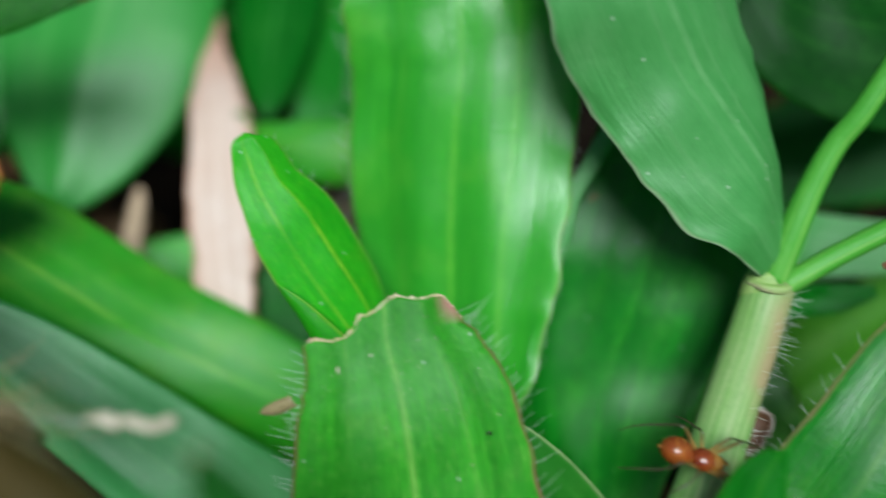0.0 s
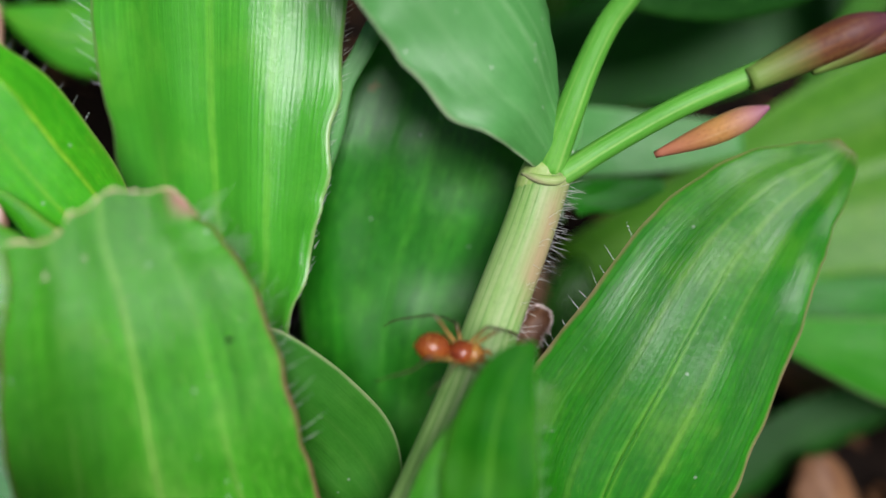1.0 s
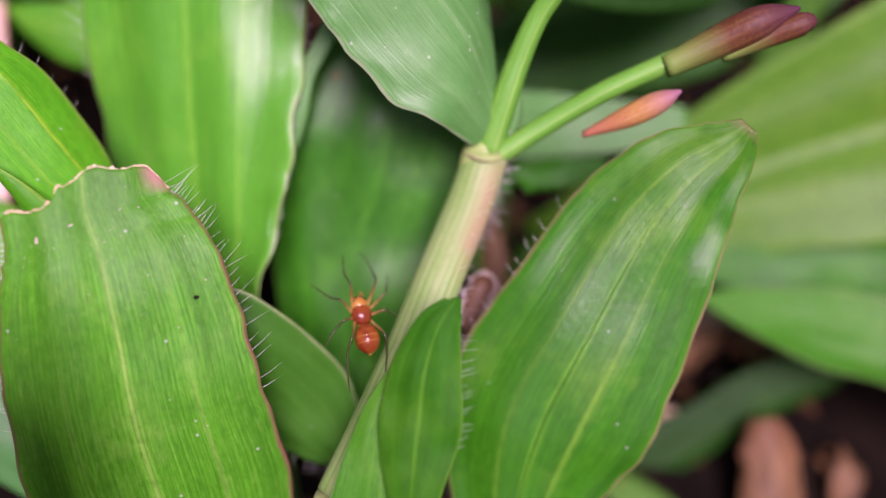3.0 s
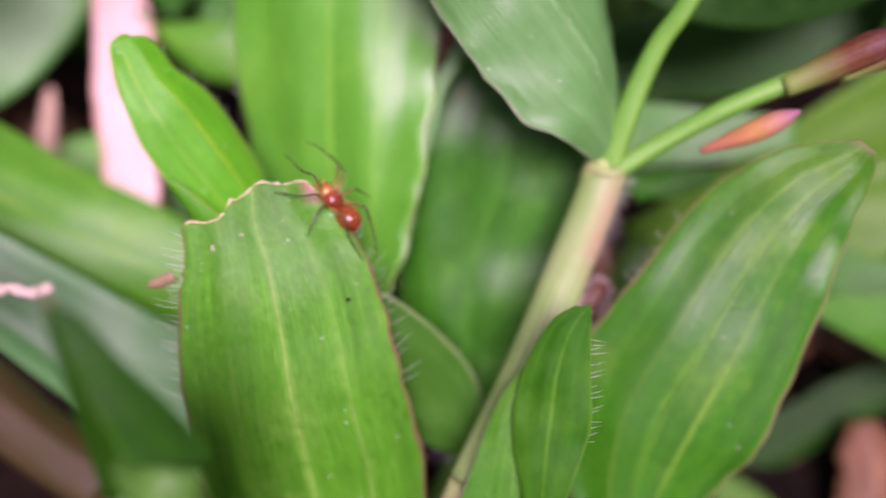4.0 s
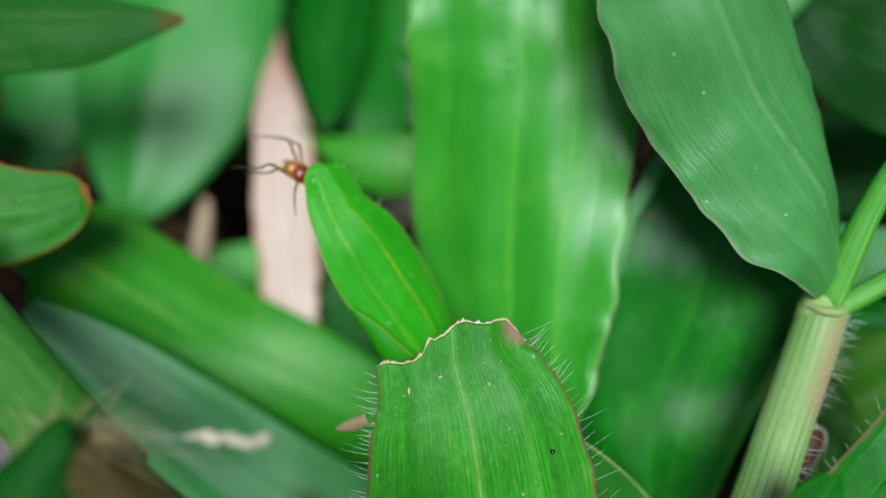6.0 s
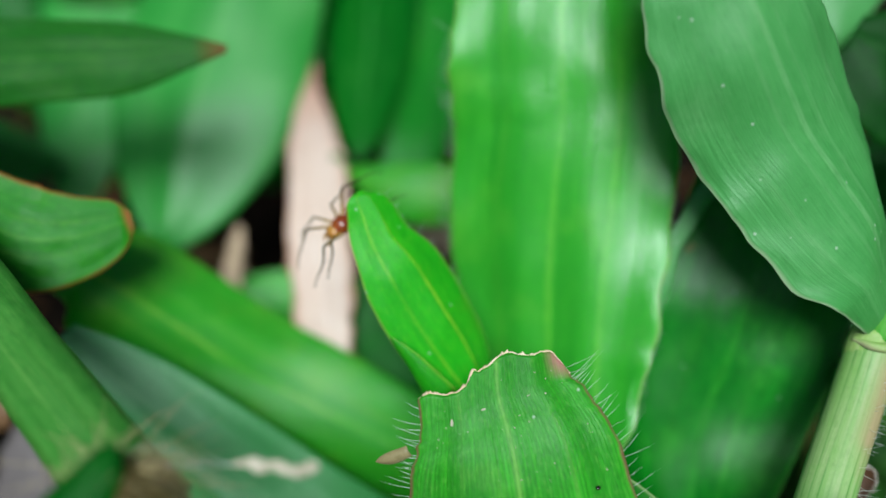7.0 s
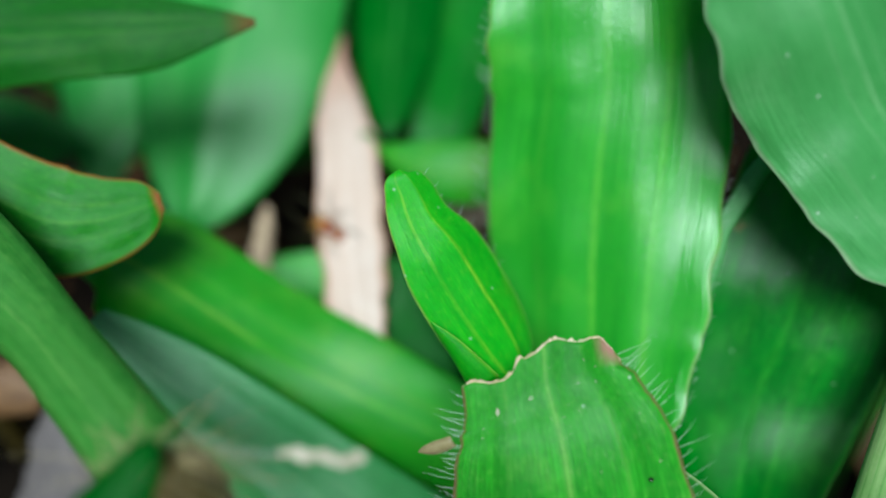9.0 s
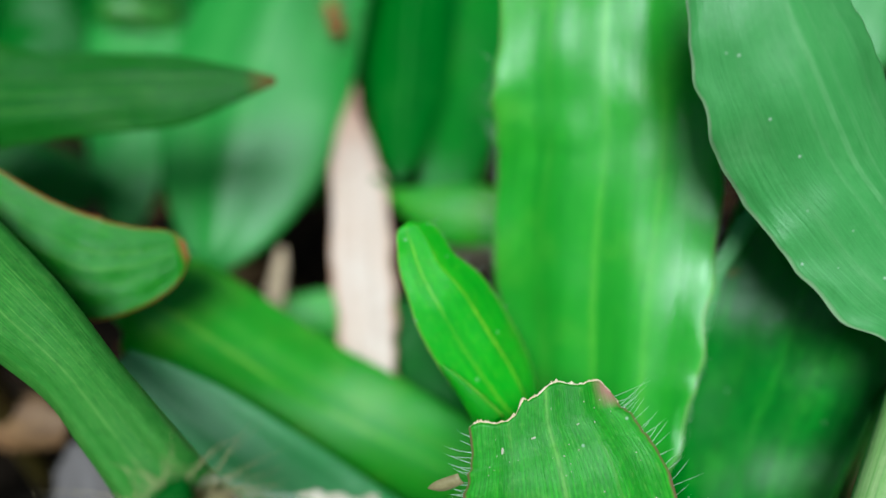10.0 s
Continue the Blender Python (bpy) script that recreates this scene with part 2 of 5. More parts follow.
# paler, bluer base colour stands in for sheen on the big hanging blade
M_HANG = leaf_material("hanging_sheen_blade", (0.039, 0.293, 0.0293), (0.0731, 0.41, 0.0536), (0.175, 0.508, 0.117), bands=4, band_fac=0.3, through_light=0.36, rough=0.36, lines=50, shine=0.5, grainy=0.4)
M_YELLOW = leaf_material("yellow_green_blade", (0.045, 0.21, 0.008), (0.11, 0.34, 0.018), (0.22, 0.42, 0.05), bands=3, band_fac=0.3, through_light=0.3, rough=0.38, lines=50, rib=0.2, shine=0.22)
M_LEFT = leaf_material("green_blade_arching", (0.0316, 0.307, 0.00902), (0.0812, 0.469, 0.0163), (0.307, 0.631, 0.0451), bands=3, band_fac=0.3, through_light=0.4, lines=44, rib=0.6, grainy=0.5, shine=0.4, rough=0.36)
# sky sheen is partly painted: the base colour is lifted towards pale blue-green
M_SHEEN = leaf_material("sheen_coloured_blade", (0.0438, 0.263, 0.0481), (0.0788, 0.35, 0.0875), (0.14, 0.42, 0.122), bands=3, band_fac=0.3, through_light=0.25, rough=0.38, lines=60, shine=0.75, grainy=0.5)
# shaded side of the folded leaf, its shade put into a darker green
M_FOLD = leaf_material("green_blade_fold_shaded", (0.006, 0.115, 0.002), (0.016, 0.22, 0.003), (0.1, 0.38, 0.018), edge=(0.12, 0.36, 0.04), bands=2, band_fac=0.4, through_light=0.3, lines=44, rib=0.35, shine=0.08, grainy=0.4, rough=0.4)
M_YOUNG_SOFT = leaf_material("green_blade_light", (0.02, 0.24, 0.006), (0.045, 0.36, 0.01), (0.18, 0.5, 0.05), bands=3, band_fac=0.4, through_light=0.4, lines=50, rib=0.2, edge=(0.4, 0.55, 0.25), edge_width=0.06, specks=0.4, shine=0.24, grainy=0.7)
M_LOW = leaf_material("green_blade_dull", (0.025, 0.19, 0.012), (0.05, 0.26, 0.02), (0.12, 0.36, 0.05), bands=3, band_fac=0.3, through_light=0.4, lines=50, rib=0.1, edge=(0.4, 0.55, 0.22), edge_width=0.05, specks=0.3, shine=0.3, grainy=0.4)
M_RIGHT = leaf_material("green_blade_shiny", (0.006, 0.15, 0.001), (0.026, 0.34, 0.003), (0.24, 0.58, 0.04), edge=(0.42, 0.33, 0.16), bands=3, band_fac=0.45, specks=0.5, rough=0.34, lines=46, edge_width=0.04, tip=(0.2, 0.17, 0.05), tip_from=0.95, tip_to=1.02, shine=0.55, grainy=0.45, thin=0.88, flecks=0.4)
# background blades: green darkened to carry the shade between the leaves
M_BACK = leaf_material("green_blade_back_shaded", (0.006, 0.1, 0.004), (0.016, 0.19, 0.007), (0.06, 0.32, 0.03), bands=3, band_fac=0.4, through_light=0.28, lines=50, shine=0.18)
M_BROWNEDGE = leaf_material("green_blade_brown_rim", (0.02, 0.19, 0.006), (0.05, 0.3, 0.012), (0.16, 0.42, 0.035), edge=(0.293, 0.088, 0.0196), bands=3, shine=0.2, through_light=0.28, lines=50, edge_width=0.1, tip=(0.293, 0.0978, 0.0196))
M_LEVEL = leaf_material("green_blade_rusty_tip", (0.01, 0.1, 0.004), (0.026, 0.17, 0.008), (0.1, 0.28, 0.03), bands=3, shine=0.22, through_light=0.25, lines=50, tip=(0.15, 0.07, 0.015), tip_from=0.86, tip_to=1.0)
M_BUDLEAF = leaf_material("dark_green_bud", (0.003, 0.05, 0.003), (0.01, 0.11, 0.006), (0.05, 0.22, 0.02), bands=5, band_fac=0.3, through_light=0.05, lines=50, shine=0.06, grainy=0.6)
M_SPIKE = leaf_material("dark_green_spike", (0.003, 0.045, 0.001), (0.008, 0.1, 0.002), (0.03, 0.18, 0.008), bands=2, band_fac=0.3, through_light=0.08, lines=40, shine=0.12, grainy=0.4, tip=(0.22, 0.1, 0.05), tip_from=0.93, tip_to=1.0)
M_STOLON = leaf_material("green_stolon", (0.03, 0.16, 0.014), (0.07, 0.25, 0.03), (0.16, 0.33, 0.065), bands=24, band_fac=0.5, through_light=0.1, lines=50, shine=0.3, thin=0.2)
M_SHEATH = plain_material("olive_brown_sheath", (0.03, 0.027, 0.0024), (0.066, 0.042, 0.0048), 400.0, stretch=40.0, rough=0.5, c=(0.012, 0.027, 0.0036))
M_STEM = leaf_material("pale_green_stem", (0.17, 0.37, 0.07), (0.34, 0.45, 0.19), (0.04, 0.22, 0.012), bands=20, band_fac=0.75, through_light=0.1, rough=0.45, lines=30, fine_fac=0.25, rib=0.0, shine=0.25, blush=(0.38, 0.27, 0.15), grainy=0.4, thin=0.3)
M_TWIG = leaf_material("green_stalk", (0.06, 0.3, 0.02), (0.12, 0.43, 0.04), (0.3, 0.56, 0.12), bands=6, band_fac=0.4, through_light=0.1, rough=0.45, lines=20, grainy=0.3)
M_JOINT = leaf_material("yellow_green_joint", (0.2, 0.38, 0.06), (0.36, 0.48, 0.16), (0.5, 0.54, 0.3), bands=9, band_fac=0.4, through_light=0.1, rough=0.45, lines=20, blush=(0.5, 0.4, 0.28), grainy=0.3)
M_STRAW = leaf_material("dry_straw", (0.6, 0.45, 0.34), (0.77, 0.63, 0.52), (0.83, 0.75, 0.66), edge=(0.535, 0.289, 0.161), bands=4, band_fac=0.4, through_light=0.15, rough=0.6, lines=40, edge_width=0.22, tip=(0.428, 0.235, 0.15), tip_from=0.55, tip_to=0.95, shine=0.25, rib=0.1, grainy=0.12)
M_TAN = plain_material("tan_straw", (0.36, 0.26, 0.15), (0.5, 0.38, 0.24), 400.0, stretch=20.0, rough=0.65, c=(0.25, 0.12, 0.07))
M_CURL = leaf_material("curled_dead_blade", (0.06, 0.025, 0.01), (0.16, 0.075, 0.03), (0.3, 0.21, 0.12), edge=(0.7, 0.62, 0.55), bands=3, band_fac=0.4, through_light=0.1, rough=0.5, lines=24, edge_width=0.16, tip=(0.65, 0.58, 0.5))
M_GREY = plain_material("grey_dead_leaf", (0.077, 0.066, 0.0605), (0.121, 0.105, 0.099), 400.0, stretch=14.0, rough=0.7, c=(0.088, 0.0715, 0.0605))
M_DRYLEAF = plain_material("dead_leaf", (0.05, 0.021, 0.006), (0.23, 0.13, 0.048), 500.0, stretch=18.0, rough=0.6, c=(0.18, 0.06, 0.018))
M_RIM = plain_material("dried_cut_rim", (0.62, 0.45, 0.25), (0.72, 0.6, 0.42), 1500.0, rough=0.6, c=(0.5, 0.2, 0.17))
M_SCALE = plain_material("tan_scale", (0.2, 0.17, 0.07), (0.3, 0.25, 0.12), 1500.0, rough=0.5, c=(0.15, 0.084, 0.03))
M_HAIR = plain_material("clear_hair", (0.62, 0.68, 0.58), (0.75, 0.8, 0.7), 2000.0, rough=0.35, bump=0.0)
M_LINT = plain_material("white_lint", (0.36, 0.33, 0.22), (0.5, 0.46, 0.34), 2500.0, rough=0.8, bump=0.6)
# brown soil taken almost to black, so gaps between leaves read as shadow
M_SOIL = plain_material("shade_darkened_soil", (0.004, 0.003, 0.002), (0.012, 0.008, 0.005), 220.0, rough=0.9, bump=1.0, depth=0.0006, spec=0.05, c=(0.02, 0.011, 0.006))
M_LITTER = plain_material("dry_litter", (0.03, 0.014, 0.006), (0.19, 0.095, 0.035), 350.0, rough=0.8, bump=0.5, spec=0.15, c=(0.03, 0.016, 0.009))
M_BUD = leaf_material("red_spikelet", (0.08, 0.026, 0.01), (0.17, 0.065, 0.02), (0.289, 0.17, 0.051), bands=5, band_fac=0.5, through_light=0.08, rough=0.5, lines=20, rib=0.0, tip=(0.08, 0.025, 0.045), tip_from=0.5, tip_to=1.0, foot=(0.16, 0.28, 0.05), shine=0.25)
M_BUD2 = leaf_material("pink_spikelet", (0.42, 0.2, 0.05), (0.54, 0.32, 0.09), (0.51, 0.34, 0.17), bands=4, band_fac=0.5, through_light=0.08, rough=0.5, lines=20, rib=0.0, tip=(0.3, 0.13, 0.17), tip_from=0.45, tip_to=0.95, foot=(0.425, 0.153, 0.085), shine=0.3)
M_DOWN = plain_material("tan_down", (0.36, 0.29, 0.12), (0.55, 0.46, 0.24), 2000.0, rough=0.6, bump=0.0)
M_HALF = leaf_material("green_blade_half", (0.022, 0.28, 0.002), (0.06, 0.46, 0.004), (0.34, 0.62, 0.03), edge=(0.3, 0.55, 0.06), bands=1, band_fac=0.7, through_light=0.35, lines=26, rib=0.0, grainy=0.7, shine=0.3)
M_ABDOMEN = plain_material("spider_abdomen", (0.13, 0.018, 0.004), (0.34, 0.1, 0.014), 1100.0, rough=0.2, bump=0.15, depth=0.00002, spec=0.55, c=(0.1, 0.012, 0.003), sss=0.2)
M_THORAX = plain_material("spider_carapace", (0.11, 0.012, 0.004), (0.25, 0.06, 0.01), 1500.0, rough=0.2, bump=0.1, depth=0.00002, spec=0.55, c=(0.1, 0.01, 0.004), sss=0.2)
M_FACE = plain_material("spider_face", (0.35, 0.14, 0.014), (0.42, 0.224, 0.042), 2500.0, rough=0.25, spec=0.6, c=(0.28, 0.07, 0.007))
M_LEG = along_material("spider_leg", (0.36, 0.22, 0.05), (0.045, 0.042, 0.018), rough=0.25, split=0.22)
M_EYE = plain_material("spider_eye", (0.006, 0.004, 0.004), (0.012, 0.008, 0.006), 3000.0, rough=0.08, spec=0.8)
M_SILK = plain_material("silk_thread", (0.7, 0.7, 0.68), (0.8, 0.8, 0.78), 2000.0, rough=0.3, bump=0.0)


# ---- building helpers ----
def link_mesh(name, verts, faces, material, parent=None, label="", uvs=None, smooth=True):
    """One mesh object from vertices in millimetres; uvs: one (u, v) for each vertex."""
    me = bpy.data.meshes.new(name)
    me.from_pydata([(x * MM, y * MM, z * MM) for x, y, z in verts], [], faces)
    if uvs is not None:
        layer = me.uv_layers.new(name="UVMap")
        index = np.empty(len(me.loops), dtype=np.int32)
        me.loops.foreach_get("vertex_index", index)
        layer.data.foreach_set("uv", np.asarray(uvs, dtype=np.float32)[index].ravel())
    if smooth:
        me.polygons.foreach_set("use_smooth", [True] * len(me.polygons))
    me.materials.append(material)
    me.update()
    ob = new(name, me)
    if parent:
        ob.parent = parent
    if label:
        ob["label"] = label
    return ob


def thing(name, base, label, category, group="", kind=""):
    """An Empty at a thing's base, which its parts hang on."""
    ob = new(name)
    ob.empty_display_size = 0.002
    ob.location = Vector(base) * MM
    return tagged(ob, label, category, group, kind)


def spline(rows, v):
    """Catmull-Rom through rows of numbers at v from 0 to 1."""
    rows = np.asarray(rows, float)
    k = np.clip(v, 0, 1) * (len(rows) - 1)
    i = int(min(k, len(rows) - 2))
    f = k - i
    a, b = rows[i], rows[i + 1]
    p = rows[i - 1] if i else 2 * a - b
    q = rows[i + 2] if i + 2 < len(rows) else 2 * b - a
    return 0.5 * (2 * a + (b - p) * f + (2 * p - 5 * a + 4 * b - q) * f * f + (3 * a - p - 3 * b + q) * f ** 3)


FACING = np.array((0.0, -0.70711, 0.70711))  # blades are turned from this side


def unit(v):
    return v / max(np.linalg.norm(v), 1e-9)


class Blade:
    """A grass blade's surface: rows of (x, y, z, width, turn) from base to tip."""

    def __init__(self, rows, belly=0.06, fold=0.0, ripple=0.0, waves=3.0, phase=0.0, pleat=0.02, ribs=4, rippled_side=0, dent=0.22, crease=None):
        self.rows = np.asarray(rows, float)
        self.belly, self.fold, self.ripple, self.waves, self.phase, self.pleat, self.ribs, self.rippled_side, self.dent = belly, fold, ripple, waves, phase, pleat, ribs, rippled_side, dent
        self.crease = crease  # (u of the line, how far the outer part drops)
        self.seed = float(self.rows[0][0] * 0.37 + self.rows[-1][1] * 0.11)

    def frame_at(self, v):
        r = spline(self.rows, v)
        along = unit(spline(self.rows, min(v + 0.01, 1))[:3] - spline(self.rows, max(v - 0.01, 0))[:3])
        side0 = unit(np.cross(along, FACING))
        up0 = np.cross(side0, along)
        a = radians(r[4])
        side = math.cos(a) * side0 + math.sin(a) * up0
        return r[:3], along, side, np.cross(side, along), max(r[3], 0.02)

    def point(self, u, v, at=None):
        mid, along, side, up, w = at or self.frame_at(v)
        h = self.belly * w * (1 - u * u) + self.fold * w * (abs(u) - 0.5)
        h += self.pleat * math.cos(self.ribs * math.pi * (u + 1)) * min(1.0, w / 4)
        h += self.dent * min(1.0, w / 5) * noise.noise((u * 1.7 + self.seed, v * len(self.rows) * 0.9, self.seed))
        if self.crease and u > self.crease[0]:
            h -= self.crease[1] * w * (u - self.crease[0])
        if self.ripple:
            s = abs(u) ** 3 if not self.rippled_side else max(0.0, u * self.rippled_side) ** 3
            h += self.ripple * s * (math.sin(self.waves * 6.2832 * v + self.phase + u) + 0.45 * math.sin(self.waves * 15.1 * v + 2 * u))
        return mid + side * (u * w / 2) + up * h, up


def blade_mesh(blade, base, material, parent, name="blade", label="", rows=56, cols=20, thick=0.2, end=None, wobble=0.0):
    """Closed blade with two faces and a thin rounded margin. end: v at which the blade ends, as a function of u."""
    us = [math.sin((j / cols - 0.5) * math.pi) * 0.5 + (j / cols - 0.5) for j in range(cols + 1)]
    verts, uvs, faces = [], [], []
    n = cols + 1
    frames = {}
    for side in (1, -1):
        for i in range(rows + 1):
            for j, u in enumerate(us):
                v = i / rows * (end(u) if end else 1.0)
                key = round(v, 5)
                if key not in frames:
                    frames[key] = blade.frame_at(v)
                p, up = blade.point(u, v, frames[key])
                w = frames[key][4]
                edge = math.sqrt(max(0.0, 1 - u ** 6))
                taper = min(1.0, w / 1.2)
                if wobble and abs(u) > 0.9:
                    p = p + frames[key][2] * (noise.noise((v * 22.0, u * 3.0, 1.7)) * wobble)
                verts.append(tuple(p - base + up * (side * thick / 2 * (0.15 + 0.85 * edge) * taper)))
                uvs.append(((u + 1) / 2, v))
    off = n * (rows + 1)
    for i in range(rows):
        for j in range(cols):
            a = i * n + j
            faces.append((a, a + 1, a + n + 1, a + n))
            faces.append((off + a + n, off + a + n + 1, off + a + 1, off + a))
        for a, b in ((i * n, off + i * n), (off + i * n + cols, i * n + cols)):
            faces.append((a, a + n, b + n, b))
    for j in range(cols):
        faces.append((j, off + j, off + j + 1, j + 1))
        a = rows * n + j
        faces.append((a, a + 1, off + a + 1, off + a))
    return link_mesh(name, verts, faces, material, parent, label, uvs)


def tube(path, radii, base, material, parent=None, name="tube", label="", steps=24, sides=10, flat=1.0, flat_dir=None):
    """Rounded, tapered, closed tube along a spline; flat < 1 squeezes it towards flat_dir."""
    path, radii = np.asarray(path, float), np.asarray(radii, float).reshape(-1, 1)
    verts, uvs, faces = [], [], []
    ref = np.array(flat_dir if flat_dir is not None else (0.3, -0.6, 0.74))
    for i in range(steps + 1):
        v = i / steps
        c = spline(path, v)
        along = unit(spline(path, min(v + 0.02, 1)) - spline(path, max(v - 0.02, 0)))
        side = unit(np.cross(along, ref))
        up = np.cross(side, along)
        r = float(spline(radii, v)[0])
        for j in range(sides + 1):
            a = j / sides * 2 * math.pi - math.pi / 2
            verts.append(tuple(c - base + side * (r * math.cos(a)) + up * (r * flat * math.sin(a))))
            uvs.append((j / sides, v))
    n = sides + 1
    for i in range(steps):
        for j in range(sides):
            a = i * n + j
            faces.append((a, a + 1, a + n + 1, a + n))
    for row, flip in ((0, True), (steps, False)):
        c = len(verts)
        verts.append(tuple(np.mean([verts[row * n + j] for j in range(sides)], axis=0)))
        uvs.append((0.5, row / steps))
        for j in range(sides):
            a, b = row * n + j, row * n + j + 1
            faces.append((c, b, a) if flip else (c, a, b))
    return link_mesh(name, verts, faces, material, parent, label, uvs)


def hairs(blade, base, parent, side, v0, v1, count, length, seed, label="", sweep=0.55, radius=0.0085, lift=0.2, v_end=None):
    """A fringe of fine stiff hairs along one margin, in one mesh."""
    rnd = random.Random(seed)
    verts, faces = [], []
    for k in range(count):
        v = v0 + (v1 - v0) * (k + rnd.uniform(-0.4, 0.4)) / max(count - 1, 1)
        v = min(max(v, 0.0), 1.0)
        p, up = blade.point(side * 0.995, v)
        _, along, sd, up, _ = blade.frame_at(v)
        ln = length * rnd.uniform(0.45, 1.25)
        way = unit(sd * side + along * (sweep + rnd.uniform(-0.25, 0.25)) + up * (lift + rnd.uniform(-0.3, 0.3)))
        droop = along * rnd.uniform(-0.05, 0.12) + up * rnd.uniform(-0.1, 0.1)
        s1 = unit(np.cross(way, up + 0.01))
        s2 = np.cross(way, s1)
        start = len(verts)
        for q, (f, r) in enumerate(((-0.08, 1.0), (0.35, 0.85), (0.7, 0.55), (1.0, 0.12))):
            c = p - base + way * (ln * f) + droop * (ln * f * f)
            for a in range(3):
                ang = a * 2.0944
                verts.append(tuple(c + (s1 * math.cos(ang) + s2 * math.sin(ang)) * radius * r))
            if q:
                for a in range(3):
                    b = (a + 1) % 3
                    o = start + 3 * (q - 1)
                    faces.append((o + a, o + b, o + 3 + b, o + 3 + a))
    ob = link_mesh("margin_hairs", verts, faces, M_HAIR, parent, label or "fine clear hairs along the margin")
    ob["kind"] = "stuff"
    return ob


def grass_leaf(name, label, rows, material, shape=None, mesh=None, rib=0.0, rib_material=None, fringe=(), crown=None, group="grass leaves"):
    """A blade with its raised midrib, hairs and the sheath that ties it to the crown on the ground."""
    blade = Blade(rows, **(shape or {}))
    base = np.asarray(rows[0][:3], float)
    top = thing(name, base, label, "leaf", group)
    blade_mesh(blade, base, material, top, **(mesh or {}))
    if rib:
        line = [blade.point(0.0, v)[0] + blade.frame_at(v)[3] * 0.04 for v in np.linspace(0.02, 0.96, 9)]
        tube(line, [rib, rib * 0.9, rib * 0.6, rib * 0.2], base, rib_material or material, top, "midrib", steps=30, sides=6)
    for side, v0, v1, count, length, seed in fringe:
        hairs(blade, base, top, side, v0, v1, count, length, seed)
    if crown is not None:
        w = rows[0][3] / 2
        down = base - unit(np.asarray(rows[1][:3]) - base)
        mid = (base + np.asarray(crown)) / 2 + (0, 0, -0.1 * base[2])
        tube([base + 0.2 * unit(np.asarray(rows[1][:3]) - base), down, mid, crown], [w * 0.8, w * 0.7, w * 0.55, 0.7], base, M_STOLON, top, "sheath", steps=14, sides=10, flat=0.45)
    return top, blade, base

# ---- the ground ----
def build_ground():
    """One sheet of soil, finely uneven under the plants and reaching far out."""
    n = 130
    axis = [math.sinh((i / n - 0.5) * 2 * 6.2) / math.sinh(6.2) * 1500.0 for i in range(n + 1)]
    verts, faces = [], []
    for j, y in enumerate(axis):
        for i, x in enumerate(axis):
            near = math.exp(-(x * x + y * y) / 90000.0)
            h = near * (noise.noise((x * 0.11, y * 0.11, 0.3)) * 1.6 + noise.noise((x * 0.4, y * 0.4, 2.0)) * 0.5)
            verts.append((x, y + 22, h - 1.0))
    for j in range(n):
        for i in range(n):
            a = j * (n + 1) + i
            faces.append((a, a + 1, a + n + 2, a + n + 1))
    return tagged(link_mesh("ground", verts, faces, M_SOIL), "soil under the grass, gap shade put into its near-black colour", "ground", kind="structure")


build_ground()


def ground_at(x, y):
    y -= 22
    near = math.exp(-(x * x + y * y) / 90000.0)
    return near * (noise.noise((x * 0.11, y * 0.11, 0.3)) * 1.6 + noise.noise((x * 0.4, y * 0.4, 2.0)) * 0.5) - 1.0


def build_litter():
    """Crumbs of soil and bits of dead stalk strewn on the ground."""
    rnd = random.Random(4)
    verts, faces = [], []
    for k in range(900):
        x, y = rnd.uniform(-60, 75), rnd.uniform(-15, 80)
        z = ground_at(x, y)
        ln, wd, ht = rnd.uniform(0.5, 3.2), rnd.uniform(0.3, 1.0), rnd.uniform(0.2, 0.8)
        a = rnd.uniform(0, 6.28)
        ca, sa = math.cos(a), math.sin(a)
        o = len(verts)
        for q, (f, r) in enumerate(((-0.5, 0.3), (-0.2, 1.0), (0.25, 0.85), (0.5, 0.25))):
            for b in range(5):
                g = b * 1.2566
                lx, ly, lz = ln * f, wd * 0.5 * r * math.cos(g) * rnd.uniform(0.8, 1.2), ht * 0.5 * r * math.sin(g) + ht * 0.3
                verts.append((x + lx * ca - ly * sa, y + lx * sa + ly * ca, z + lz + lx * 0.15 * math.sin(a * 3)))
            if q:
                for b in range(5):
                    c, d = o + 5 * (q - 1) + b, o + 5 * (q - 1) + (b + 1) % 5
                    faces.append((c, d, d + 5, c + 5))
        faces.append(tuple(o + b for b in range(4, -1, -1)))
        faces.append(tuple(o + 15 + b for b in range(5)))
    tagged(link_mesh("litter", verts, faces, M_LITTER), "brown crumbs and bits of dead stalk on the soil", "litter", kind="stuff")


build_litter()

# ---- the leaves: rows of x, y, z, width, turn from base to tip ----
CUT = [(0.9, 4.6, 3.3, 6.6, 0), (-0.1, 8.4, 11.7, 8.9, 0), (-0.65, 10.4, 15.3, 8.45, -1), (-1.0, 12.4, 17.6, 7.9, -3), (-1.3, 13.8, 19.0, 7.1, -3), (-1.6, 14.7, 19.7, 6.2, -6), (-1.9, 15.5, 20.4, 5.4, -7), (-2.0, 16.6, 21.4, 4.8, -8)]
YOUNG = [(-2.5, 17.4, 17.2, 1.8, -18), (-3.5, 18.3, 18.7, 3.3, -17), (-4.5, 19.1, 20.2, 3.5, -13), (-5.4, 19.9, 21.6, 3.3, -12), (-6.2, 20.6, 22.6, 2.4, -11), (-6.6, 21.2, 23.4, 1.9, -10), (-6.9, 21.5, 23.9, 1.3, -10), (-7.0, 21.7, 24.1, 0.2, -10)]
